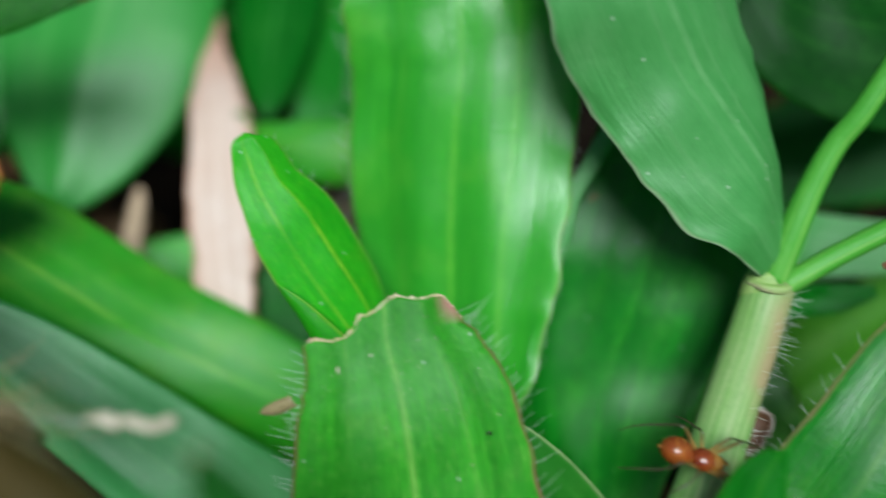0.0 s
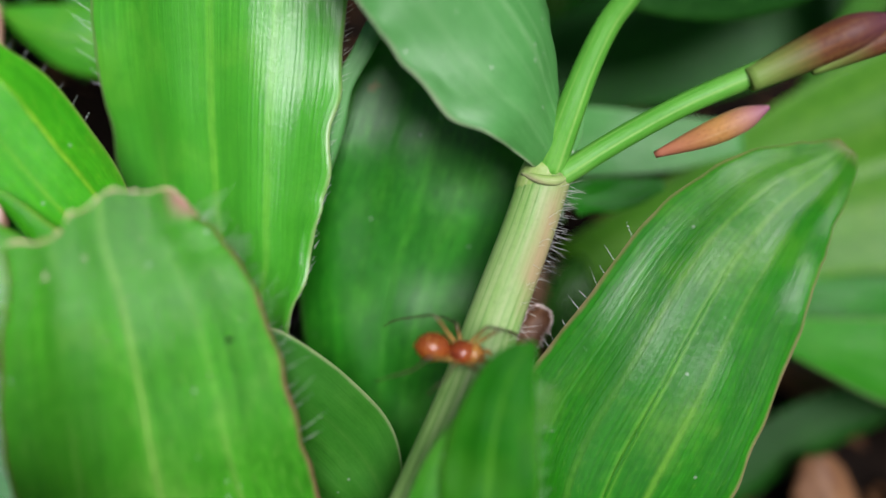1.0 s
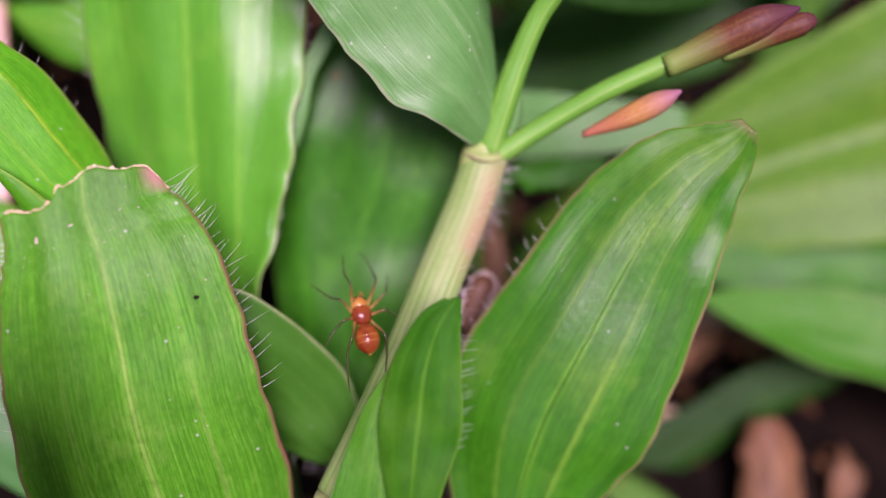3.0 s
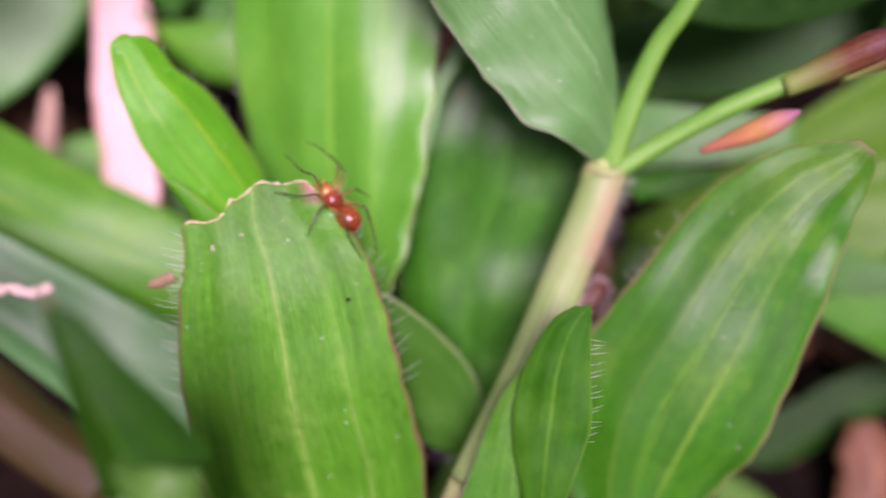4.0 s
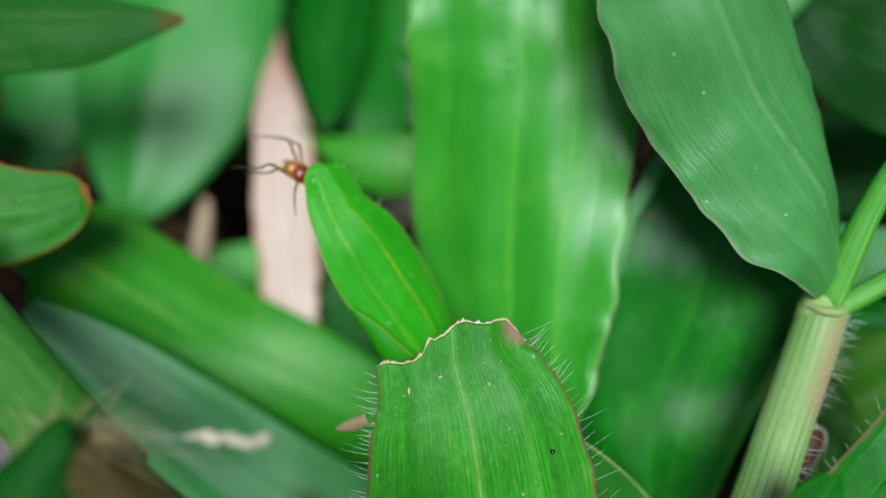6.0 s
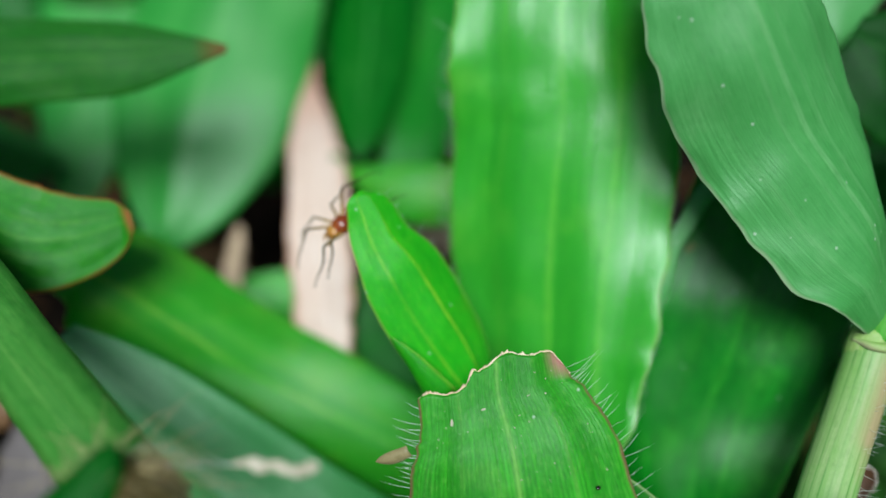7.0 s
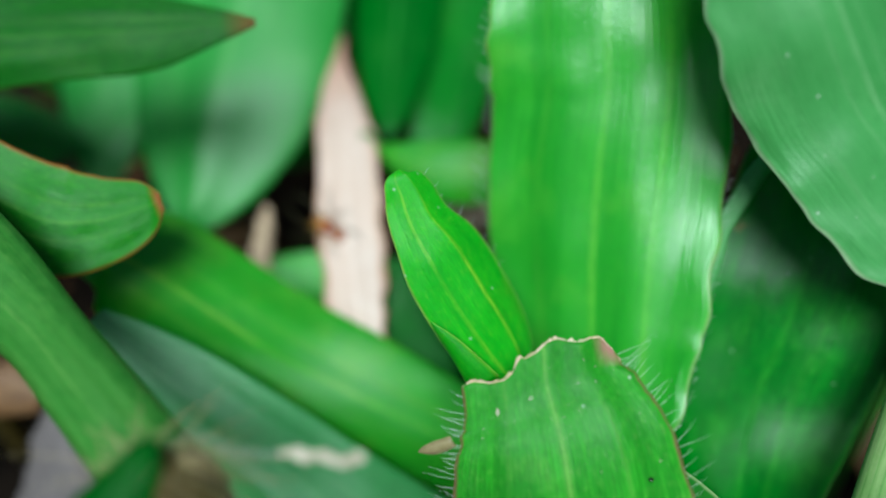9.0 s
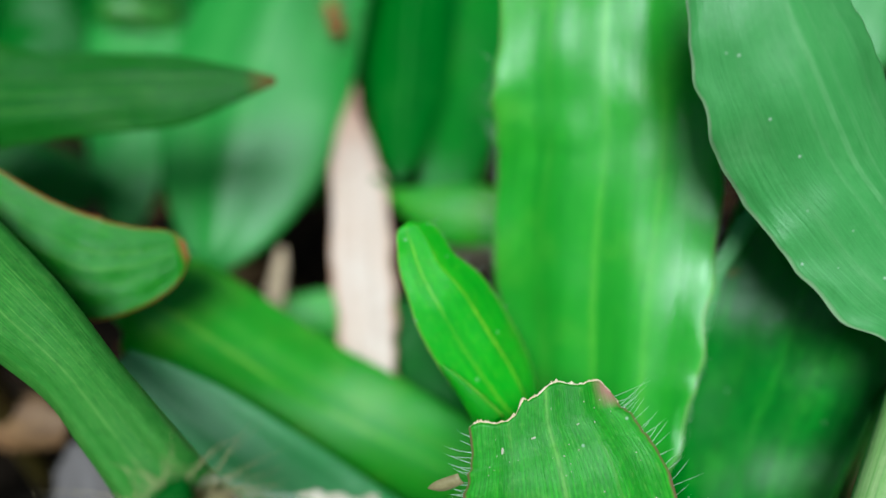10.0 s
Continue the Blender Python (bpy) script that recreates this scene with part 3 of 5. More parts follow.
BIG = [(1.6, 16.3, 10.3, 2.9, 58), (1.1, 17.6, 12.8, 5.6, 48), (0.8, 19.1, 14.6, 7.6, 36), (0.5, 20.8, 16.2, 8.9, 28), (0.5, 23.0, 18.7, 9.4, 22), (0.6, 24.9, 21.3, 9.6, 15), (0.8, 26.5, 23.7, 9.2, 9), (0.7, 27.7, 25.4, 9.3, 4), (0.6, 29.0, 27.3, 8.8, 2), (0.6, 30.8, 29.8, 7.6, -1), (0.1, 33.7, 33.8, 1.5, -5)]
DARK_BLADE = [(6.5, 12.5, 7.2, 3.1, 8), (6.4, 15.9, 10.2, 5.8, 12), (7.0, 18.9, 13.3, 7.9, 10), (8.3, 21.5, 16.7, 8.2, 6), (9.2, 23.9, 19.4, 7.7, 7), (9.0, 26.0, 21.4, 5.0, -1), (9.2, 28.1, 24.2, 0.7, 8)]
UPPER = [(13.1, 19.4, 19.3, 0.9, -5), (11.5, 20.1, 21.0, 4.3, -39), (10.4, 20.9, 22.5, 6.3, -33), (9.0, 22.1, 24.4, 6.8, -20), (7.8, 23.1, 26.1, 6.9, -11), (6.5, 23.9, 28.3, 6.7, -9), (5.4, 24.8, 30.3, 6.0, -11), (4.5, 26.0, 32.2, 4.1, -17), (4.1, 27.1, 34.0, 0.7, -4)]
RIGHT = [(12.6, 6.4, 9.1, 3.3, 13), (13.1, 8.6, 11.6, 6.3, 14), (14.0, 10.4, 13.9, 8.0, 15), (15.7, 12.5, 16.5, 7.3, 15), (17.3, 14.5, 18.9, 6.1, 17), (18.8, 15.7, 20.7, 4.6, 15), (20.1, 16.2, 22.0, 2.5, 10), (20.7, 16.4, 22.9, 0.8, 10)]
FOLDED = [(8.0, 4.2, 14.3, 0.4, 38), (8.4, 6.3, 15.8, 1.6, 24), (8.6, 7.7, 16.7, 2.5, 20), (8.8, 8.7, 17.4, 2.8, 21), (9.0, 9.8, 18.3, 2.4, 18), (9.4, 10.8, 19.2, 1.7, 19), (9.8, 11.3, 19.7, 1.0, 21), (10.0, 11.5, 19.9, 0.5, 9), (10.0, 11.6, 20.0, 0.2, 8)]
LOWLEAF = [(0.7, 13.9, 16.3, 2.5, -10), (1.8, 13.6, 15.5, 3.8, -10), (3.1, 12.9, 14.0, 4.5, -9), (4.7, 12.0, 12.1, 4.3, -8), (5.8, 11.0, 10.7, 2.5, -8), (6.4, 10.5, 10.0, 0.2, -12)]
LEFT = [(-2.5, 18.4, 8.0, 5.6, -3), (-6.0, 19.5, 9.6, 5.1, -4), (-10.0, 20.5, 11.4, 5.8, -9), (-13.6, 21.4, 13.1, 6.0, -15), (-16.7, 22.2, 15.4, 6.1, -21), (-18.9, 22.6, 17.5, 5.8, -24), (-20.2, 22.4, 18.9, 4.5, -27), (-21.0, 21.6, 20.0, 1.8, -34)]
BROWNEDGE = [(-27.4, 22.4, 26.5, 4.4, 8), (-24.4, 21.6, 24.8, 3.9, 10), (-22.2, 21.1, 23.4, 3.9, 9), (-20.2, 20.7, 22.5, 4.3, 5), (-18.5, 21.1, 22.2, 3.5, -3), (-17.0, 21.7, 22.3, 2.2, -4), (-16.3, 21.8, 22.5, 0.7, -1)]
STOLON = [(-11.5, 10.1, 21.5, 2.3, -18), (-13.6, 11.5, 21.7, 2.7, -17), (-15.7, 13.3, 22.4, 2.6, -16), (-17.8, 15.1, 23.0, 2.6, -15), (-20.4, 17.0, 23.8, 3.4, -9), (-23.1, 18.9, 24.6, 3.7, -9), (-26.5, 21.2, 26.7, 4.0, -6)]
SHEATH = [(-4.3, 4.9, 21.8, 1.7, -8), (-6.5, 6.2, 22.3, 1.7, -12), (-8.7, 7.8, 22.9, 1.9, -11), (-10.8, 9.2, 23.2, 1.6, -12), (-12.4, 10.3, 23.4, 1.5, -11)]
BUDLEAF = [(-13.2, 8.4, 22.9, 3.2, -5), (-12.5, 9.6, 23.9, 1.7, -5), (-12.2, 10.2, 24.4, 1.0, -5), (-12.0, 10.5, 24.7, 0.3, -5)]
SPIKE = [(-2.8, 4.4, 22.9, 3.2, 2), (-3.4, 5.4, 24.2, 2.4, 3), (-4.0, 6.3, 25.4, 1.6, 3), (-4.5, 7.1, 26.4, 0.9, 2), (-4.8, 7.5, 27.0, 0.2, 4)]
BGPALE = [(-15.0, 50.9, 27.4, 8.3, 3), (-16.9, 44.9, 23.1, 9.8, 3), (-18.5, 39.5, 19.5, 11.2, 3), (-19.3, 35.1, 16.7, 9.8, 4), (-19.9, 32.2, 14.7, 6.6, 4), (-20.3, 30.2, 13.5, 2.9, 4), (-20.4, 29.7, 13.0, 0.7, 5)]
BGTIP = [(-33.2, 28.4, 26.2, 8.4, 1), (-29.5, 28.6, 25.9, 7.1, 1), (-25.5, 28.4, 25.7, 4.4, 1), (-21.7, 28.6, 25.7, 3.7, 1), (-18.1, 28.7, 25.7, 3.2, 1), (-15.3, 28.8, 25.9, 1.6, 2), (-13.5, 28.9, 26.0, 0.3, -2)]
STRAW = [(-9.5, 21.2, 11.3, 1.6, -6), (-10.2, 23.5, 12.4, 2.5, -6), (-10.6, 25.3, 13.3, 3.0, -6), (-11.2, 28.4, 14.6, 3.4, -6), (-11.7, 31.9, 16.0, 3.4, -6), (-12.3, 34.8, 16.8, 2.7, -8), (-12.7, 36.9, 17.5, 1.8, -8), (-12.9, 38.5, 18.2, 0.8, -9), (-13.0, 40.4, 19.0, 0.3, -9)]
BACKDARK = [(-9.8, 50.9, 22.0, 5.6, 5), (-9.9, 45.6, 19.5, 5.8, 5), (-9.9, 41.9, 18.0, 4.9, 6), (-10.0, 38.4, 16.6, 3.5, 6), (-9.9, 36.2, 15.8, 2.0, 5), (-9.9, 35.0, 15.3, 0.3, 1)]
BACKHAIRY = [(-3.5, 53.0, 20.5, 5.5, 8), (-5.1, 47.7, 18.2, 5.3, 8), (-6.2, 43.2, 15.9, 5.1, 8), (-7.0, 39.0, 14.1, 4.2, 8), (-7.7, 35.7, 12.3, 2.4, 6), (-8.0, 34.1, 11.4, 0.3, 4)]
EDGE_BLADE = [(4.3, 20.8, 18.0, 0.72, 8), (4.7, 21.7, 19.1, 0.9, 8), (5.1, 22.6, 20.2, 0.72, 8), (5.8, 23.4, 21.1, 0.72, 8), (6.4, 24.1, 21.9, 0.72, 8), (7.4, 24.8, 22.9, 0.54, 8), (8.1, 25.6, 23.7, 0.18, 8)]
BACKFLAT = [(-10.1, 33.0, 16.2, 0.4, -2), (-8.8, 32.4, 15.9, 1.9, -3), (-6.9, 31.9, 15.5, 3.2, -2), (-4.8, 31.8, 15.4, 3.4, 0), (-2.9, 31.8, 15.2, 2.8, 1), (-1.1, 32.1, 14.9, 0.6, 1)]
BACKLOW = [(-6.8, 20.8, 6.7, 4.0, -6), (-7.5, 22.8, 8.8, 4.2, -6), (-8.5, 24.8, 10.9, 3.3, -6), (-8.7, 26.5, 12.5, 2.0, -6), (-8.9, 27.4, 13.5, 0.5, -6)]
FARRIGHT = [(18.5, 22.5, 5.7, 7.7, 9), (24.4, 24.4, 9.5, 7.5, 7), (29.3, 25.0, 12.2, 9.7, 6), (34.2, 25.1, 14.4, 12.0, 7), (38.5, 25.4, 16.7, 12.1, 11), (44.0, 27.2, 20.4, 2.7, 13)]
TONGUE = [(38.8, 13.0, 9.4, 6.3, -2), (33.8, 15.0, 9.4, 4.3, -2), (30.8, 16.2, 9.2, 4.1, -3), (27.9, 17.1, 9.4, 2.8, -4), (25.5, 17.8, 9.6, 1.5, -4), (24.3, 18.1, 9.6, 0.3, -4)]
DARKRIGHT = [(42.4, 18.8, 9.5, 5.4, -6), (36.4, 19.3, 8.8, 4.9, -6), (31.8, 20.0, 8.6, 4.1, -5), (27.8, 20.8, 8.5, 2.5, -5), (24.8, 21.2, 8.3, 0.9, -5)]
TOPRIGHT = [(31.5, 32.3, 26.0, 4.7, 0), (26.1, 30.4, 24.6, 7.1, 0), (22.0, 29.2, 23.7, 7.9, -1), (18.4, 29.1, 23.9, 8.2, -2), (15.9, 29.4, 24.3, 7.3, -2), (14.0, 29.9, 25.0, 5.2, -3), (13.0, 30.4, 25.5, 2.0, -3)]
PALETIP = [(15.3, 36.7, 27.1, 4.6, 1), (13.0, 34.1, 24.9, 4.0, 2), (12.1, 32.7, 23.5, 2.6, 2), (11.6, 31.6, 22.5, 0.4, 2)]
NODELEAF = [(13.0, 20.0, 15.7, 1.4, 175), (14.4, 20.8, 15.9, 1.5, -168), (16.7, 21.1, 15.9, 1.3, -173), (18.3, 21.2, 16.3, 0.5, -172)]
NODEPALE = [(14.4, 24.6, 15.7, 3.3, -177), (17.2, 25.0, 15.2, 3.1, -174), (19.9, 24.7, 15.4, 2.6, -174), (23.3, 24.5, 15.9, 1.4, -174)]
STEM = [(6.1, 7.8, 13.2), (7.6, 10.2, 14.7), (8.9, 12.4, 16.0), (10.0, 14.6, 17.1), (11.3, 17.1, 18.3), (12.1, 18.8, 19.5)]
UPSTEM = [(12.1, 18.7, 19.6), (12.6, 19.6, 21.1), (13.2, 20.6, 22.6), (13.8, 21.3, 23.9), (14.5, 21.7, 25.1), (15.9, 23.0, 27.7)]
PED = [(12.4, 18.5, 19.5), (14.4, 19.1, 20.7), (16.4, 19.4, 22.0), (18.3, 19.6, 23.0), (20.0, 19.7, 23.9)]
BUD1 = [(18.4, 19.4, 23.1), (20.2, 19.7, 24.0), (21.6, 19.8, 24.8), (22.8, 19.8, 25.4)]
BUD2 = [(15.6, 18.4, 20.7), (17.1, 18.3, 21.7), (18.1, 18.3, 22.4), (18.7, 18.2, 23.0)]
LINT = [(-9.1, 10.4, 23.4), (-8.0, 10.4, 23.4), (-7.3, 10.3, 23.3), (-6.8, 10.5, 23.5)]
THORN = [(-6.0, 13.6, 18.8), (-5.4, 13.6, 19.1), (-4.8, 13.7, 19.4)]
BROWN = [(28.5, 8.2, -1.0, 3.6, 9), (29.1, 11.1, 0.9, 3.4, 8), (29.0, 13.1, 2.5, 2.9, 7), (28.8, 14.3, 3.4, 1.2, 7)]
TUCK = [(-3.9, 16.6, 18.4, 1.3, 16), (-4.7, 17.2, 19.3, 0.9, 27), (-5.4, 17.6, 20.0, 0.5, 37), (-5.8, 17.8, 20.4, 0.1, 49)]
THREAD = [(-16.0, 10.9, 22.7), (-12.4, 10.6, 23.0)]
HAIRNODE = (-12.3, 10.4, 23.2)

LEFT2 = [(-1.5, 12.0, 5.1, 8.0, -11), (-5.9, 13.5, 7.9, 6.2, -12), (-10.0, 15.1, 10.7, 5.3, -13), (-13.2, 16.5, 13.0, 4.7, -11), (-16.3, 17.9, 15.4, 3.7, -9), (-18.5, 18.9, 17.1, 2.4, -9), (-19.7, 19.5, 18.4, 0.8, -7)]
TOPDARK = [(13.3, 34.4, 9.2, 4.9, 11), (19.4, 35.2, 12.2, 6.4, 9), (25.5, 34.9, 14.3, 7.5, 7), (31.5, 35.0, 16.7, 6.3, 8), (36.6, 35.7, 19.5, 2.7, 11)]
LOWRIGHT = [(21.4, 13.6, -1.0, 3.7, 9), (26.1, 14.9, 0.8, 3.1, 9), (29.7, 16.2, 2.5, 3.0, 9), (33.1, 16.8, 3.6, 2.4, 8), (35.8, 17.1, 4.4, 0.6, 8)]
FILLPALE = [(-28.2, 45.9, 20.1, 7.0, 5), (-28.4, 41.9, 17.6, 6.1, 6), (-27.8, 38.2, 15.4, 5.2, 9), (-27.5, 35.1, 13.6, 3.4, 7), (-27.6, 33.7, 12.3, 1.0, 5)]
FILLDEEP = [(-40.7, 34.9, 16.7, 6.1, 1), (-34.0, 35.1, 15.9, 5.0, 1), (-30.1, 35.0, 15.3, 3.4, 1), (-28.0, 35.1, 15.2, 0.7, 1)]
FILLSMALL = [(-9.6, 29.6, 8.7, 2.9, -1), (-12.1, 29.7, 9.1, 3.0, -1), (-14.9, 29.7, 9.5, 2.7, -1), (-17.2, 29.8, 9.9, 1.0, -1)]
SLIVER = [(-17.1, 29.1, 10.6, 1.2, -6), (-17.0, 30.3, 11.7, 1.0, -5), (-16.8, 31.1, 12.5, 0.7, -5), (-16.7, 31.7, 13.1, 0.2, -5)]
DEAD1 = [(-35.5, 22.7, 11.0, 4.2, 3), (-32.0, 22.0, 10.0, 3.9, 2), (-29.2, 21.8, 9.3, 3.0, 2), (-27.3, 21.6, 8.9, 1.5, 2)]
DEAD2 = [(-25.0, 15.7, 5.6, 5.4, -6), (-25.1, 17.7, 7.6, 4.1, -6), (-25.4, 19.4, 9.3, 2.5, -6), (-25.7, 20.2, 10.1, 0.6, -6)]
FLAP = [(6.6, 4.5, 13.0, 4.1, 9), (7.0, 6.9, 14.9, 2.6, 13), (7.3, 8.2, 15.9, 2.0, 17), (7.7, 9.3, 16.8, 1.5, 19), (8.3, 10.3, 17.8, 0.8, 17), (9.0, 11.2, 18.9, 0.2, -3)]
CURL = [(11.4, 14.2, 13.7, 0.7, 2), (11.7, 15.2, 14.6, 1.1, 3), (12.1, 15.7, 15.0, 1.1, 3), (12.3, 16.0, 15.3, 0.4, 3)]
DEAD3 = [(14.1, 19.8, 6.8, 1.6, 7), (14.2, 22.0, 8.6, 1.5, 30), (14.2, 23.2, 9.5, 1.0, -10), (14.3, 24.3, 10.3, 0.4, 7)]
CROWN = (4.0, 9.0, 0.0)      # where the near shoots come out of the ground
CROWN_LEFT = (-11.0, 17.0, 0.0)

# jagged end of the bitten blade: u from margin to margin, v where it stops
BITE = [(-1.0, 0.862), (-0.85, 0.876), (-0.7, 0.867), (-0.5, 0.872), (-0.38, 0.89), (-0.31, 0.932), (-0.24, 0.925), (-0.1, 0.945), (0.05, 0.974), (0.15, 0.985), (0.35, 0.974), (0.55, 0.971), (0.72, 0.982), (0.8, 0.98), (0.9, 0.95), (1.0, 0.895)]


def bite_end(u):
    for (a, va), (b, vb) in zip(BITE, BITE[1:]):
        if u <= b + 1e-6:
            f = (u - a) / (b - a)
            return va + (vb - va) * f + 0.004 * noise.noise((u * 9.0, 0.2, 0.7)) + 0.0025 * noise.noise((u * 31.0, 1.2, 0.7))
    return BITE[-1][1]


def build_bitten_leaf():
    top, blade, base = grass_leaf("grass_leaf", "dusty green grass blade bitten off at a jagged dry end", CUT, M_CUT,
        shape=dict(belly=0.07, pleat=0.04, ribs=4, dent=0.05), mesh=dict(rows=90, cols=44, end=bite_end, wobble=0.12, thick=0.22),
        fringe=((1, 0.3, 0.8, 26, 0.95, 3), (1, 0.83, 0.92, 6, 1.15, 5), (-1, 0.3, 0.84, 32, 0.8, 4)), crown=CROWN)
    us = np.linspace(-0.99, 0.99, 70)
    line = [blade.point(u, bite_end(u))[0] for u in us]
    radii = [0.05 + 0.03 * noise.noise((u * 12.0, 5.0, 1.0)) + 0.035 * noise.noise((u * 37.0, 2.0, 3.0)) for u in us]
    tube(line, radii, base, M_RIM, top, "dried_rim", "cream dried rim along the bite", steps=160, sides=6)
    rnd = random.Random(9)
    for k in range(26):
        u = rnd.uniform(-0.95, 0.95)
        p = blade.point(u, bite_end(u))[0]
        _, along, side, up, _ = blade.frame_at(bite_end(u))
        r, way = rnd.uniform(0.03, 0.07), unit(along + side * rnd.uniform(-0.5, 0.5) + up * rnd.uniform(-0.3, 0.6))
        tube([p - way * 0.03, p + way * r, p + way * r * 2.0], [r, r * 0.8, r * 0.2], base, M_RIM, top, "rim_crumb", steps=4, sides=6)
    # grains of dust stuck on the blade
    marks = [(-0.6, 0.79, 0.17, 0.055, 1.2), (-0.2, 0.805, 0.16, 0.035, 0.1)]
    marks += [(rnd.uniform(-0.85, 0.85), rnd.uniform(0.42, 0.93), rnd.uniform(0.018, 0.05), rnd.uniform(0.012, 0.026), rnd.uniform(0, 3.1)) for _ in range(34)]
    for u, v, a, b, turn in marks:
        if v > bite_end(u) - 0.02:
            continue
        p, up = blade.point(u, v)
        _, along, side, up, _ = blade.frame_at(v)
        e1 = math.cos(turn) * side + math.sin(turn) * along
        e2 = np.cross(up, e1)
        verts = [tuple(p - base + up * 0.11 + e1 * a * math.cos(g) * (0.7 + 0.3 * math.sin(3 * g)) + e2 * b * math.sin(g)) for g in np.linspace(0, 6.283, 9)[:-1]]
        verts.append(tuple(p - base + up * 0.14))
        link_mesh("dust_grain", verts, [(k, (k + 1) % 8, 8) for k in range(8)], M_LINT, top)
    p, up = blade.point(0.68, 0.475)
    _, along, side, up, _ = blade.frame_at(0.475)
    tube([p + up * 0.08 - side * 0.06, p + up * 0.14, p + up * 0.08 + side * 0.07], [0.05, 0.08, 0.05], base, M_EYE, top, "dark_speck", "tiny black speck", steps=6, sides=6)
    return blade


build_bitten_leaf()
YOUNG_TOP, YOUNG_BLADE, YOUNG_BASE = grass_leaf("grass_leaf", "small bright green young grass leaf with a rounded tip", YOUNG, M_YOUNG, shape=dict(belly=0.05, pleat=0.02, ribs=3, crease=(0.3, 0.32), dent=0.1),
    mesh=dict(rows=70, cols=34, thick=0.2), fringe=((1, 0.3, 0.75, 9, 0.35, 12),), crown=CROWN)
blade_mesh(Blade(TUCK, belly=0.2, pleat=0.0), YOUNG_BASE, M_HALF, YOUNG_TOP, "turned_margin", "pale margin turned in", rows=24, cols=10, thick=0.16)
grass_leaf("grass_leaf", "broad upright green grass blade with a hairy margin", BIG, M_BIG, shape=dict(belly=0.05, ripple=0.16, waves=3.2, pleat=0.1, ribs=3, dent=0.16),
    mesh=dict(rows=100, cols=40, thick=0.2, wobble=0.25), fringe=((1, 0.15, 0.62, 60, 0.4, 21), (-1, 0.42, 0.78, 26, 0.7, 22)), crown=CROWN)
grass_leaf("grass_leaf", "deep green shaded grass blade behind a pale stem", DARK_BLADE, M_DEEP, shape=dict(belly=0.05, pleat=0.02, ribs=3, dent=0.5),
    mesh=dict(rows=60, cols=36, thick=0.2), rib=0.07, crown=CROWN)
grass_leaf("grass_leaf", "pale green grass blade underside with a wavy margin", UPPER, M_PALE, shape=dict(belly=0.2, ripple=0.16, waves=3.5, rippled_side=-1, pleat=0.02),
    mesh=dict(rows=80, cols=32, thick=0.22, wobble=0.2), rib=0.05)
grass_leaf("grass_leaf", "shiny green grass blade with a dry reddish tip", RIGHT, M_RIGHT, shape=dict(belly=0.05, fold=-0.05, pleat=0.07, ribs=3, dent=0.2),
    mesh=dict(rows=70, cols=34, thick=0.22, wobble=0.1), rib=0.12, fringe=((-1, 0.3, 0.55, 12, 0.6, 31),), crown=(14.0, 2.0, 0.0))
FOLD_TOP, FOLD_BLADE, FOLD_BASE = grass_leaf("grass_leaf", "young grass leaf folded along its midrib, shaded side coloured dark green", FOLDED, M_FOLD, shape=dict(belly=0.06, pleat=0.03, ribs=3),
    mesh=dict(rows=56, cols=28, thick=0.22), fringe=((1, 0.3, 0.66, 16, 0.5, 41),), crown=(9.0, 1.0, 0.0))
# the lit half of the same leaf, given a lighter green
blade_mesh(Blade(FLAP, belly=0.04, pleat=0.02), FOLD_BASE, M_YOUNG_SOFT, FOLD_TOP, "folded_half", "half folded behind, lit side coloured lighter", rows=40, cols=18, thick=0.2)
grass_leaf("grass_leaf", "short pale-edged green leaf bending down to the soil", LOWLEAF, M_LOW, shape=dict(belly=0.05, pleat=0.03),
    mesh=dict(rows=40, cols=24, thick=0.25), fringe=((1, 0.6, 0.95, 12, 0.7, 52),), crown=CROWN)
grass_leaf("grass_leaf", "long arching green grass blade with a yellow midrib", LEFT, M_LEFT, shape=dict(belly=0.1, pleat=0.015),
    mesh=dict(rows=60, cols=30, thick=0.22), rib=0.1, rib_material=M_YOUNG, crown=CROWN)
grass_leaf("grass_leaf", "green grass blade, pale sheen put into its colour, under a darker one", LEFT2, M_SHEEN, shape=dict(belly=0.1, pleat=0.03), mesh=dict(rows=50, cols=24), crown=(4.0, 5.0, 0.0))
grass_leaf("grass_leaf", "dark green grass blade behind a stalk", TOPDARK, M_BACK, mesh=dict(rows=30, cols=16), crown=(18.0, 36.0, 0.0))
grass_leaf("grass_leaf", "low leaf over brown litter, shade put into its dark green", LOWRIGHT, M_SHADE, mesh=dict(rows=24, cols=14), crown=(25.0, 8.0, 0.0))
grass_leaf("grass_leaf", "narrow pale green leaf hanging over litter", FILLPALE, M_HANG, mesh=dict(rows=30, cols=14), crown=(-34.0, 52.0, 0.0))
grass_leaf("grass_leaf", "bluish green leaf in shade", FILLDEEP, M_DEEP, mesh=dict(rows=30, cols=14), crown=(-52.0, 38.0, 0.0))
grass_leaf("grass_leaf", "small light green leaf beside a dark gap", FILLSMALL, M_BIG, mesh=dict(rows=24, cols=14), crown=(-9.0, 25.0, 0.0))
grass_leaf("grass_leaf", "green grass blade with a rusty brown rim", BROWNEDGE, M_BROWNEDGE, shape=dict(belly=0.05, pleat=0.03), mesh=dict(rows=50, cols=26), crown=(-38.0, 20.0, 0.0))
grass_leaf("grass_leaf", "narrow dark green leaf spike", SPIKE, M_SPIKE, shape=dict(belly=0.0, fold=-0.3), mesh=dict(rows=40, cols=16), crown=(-2.0, 1.0, 0.0))
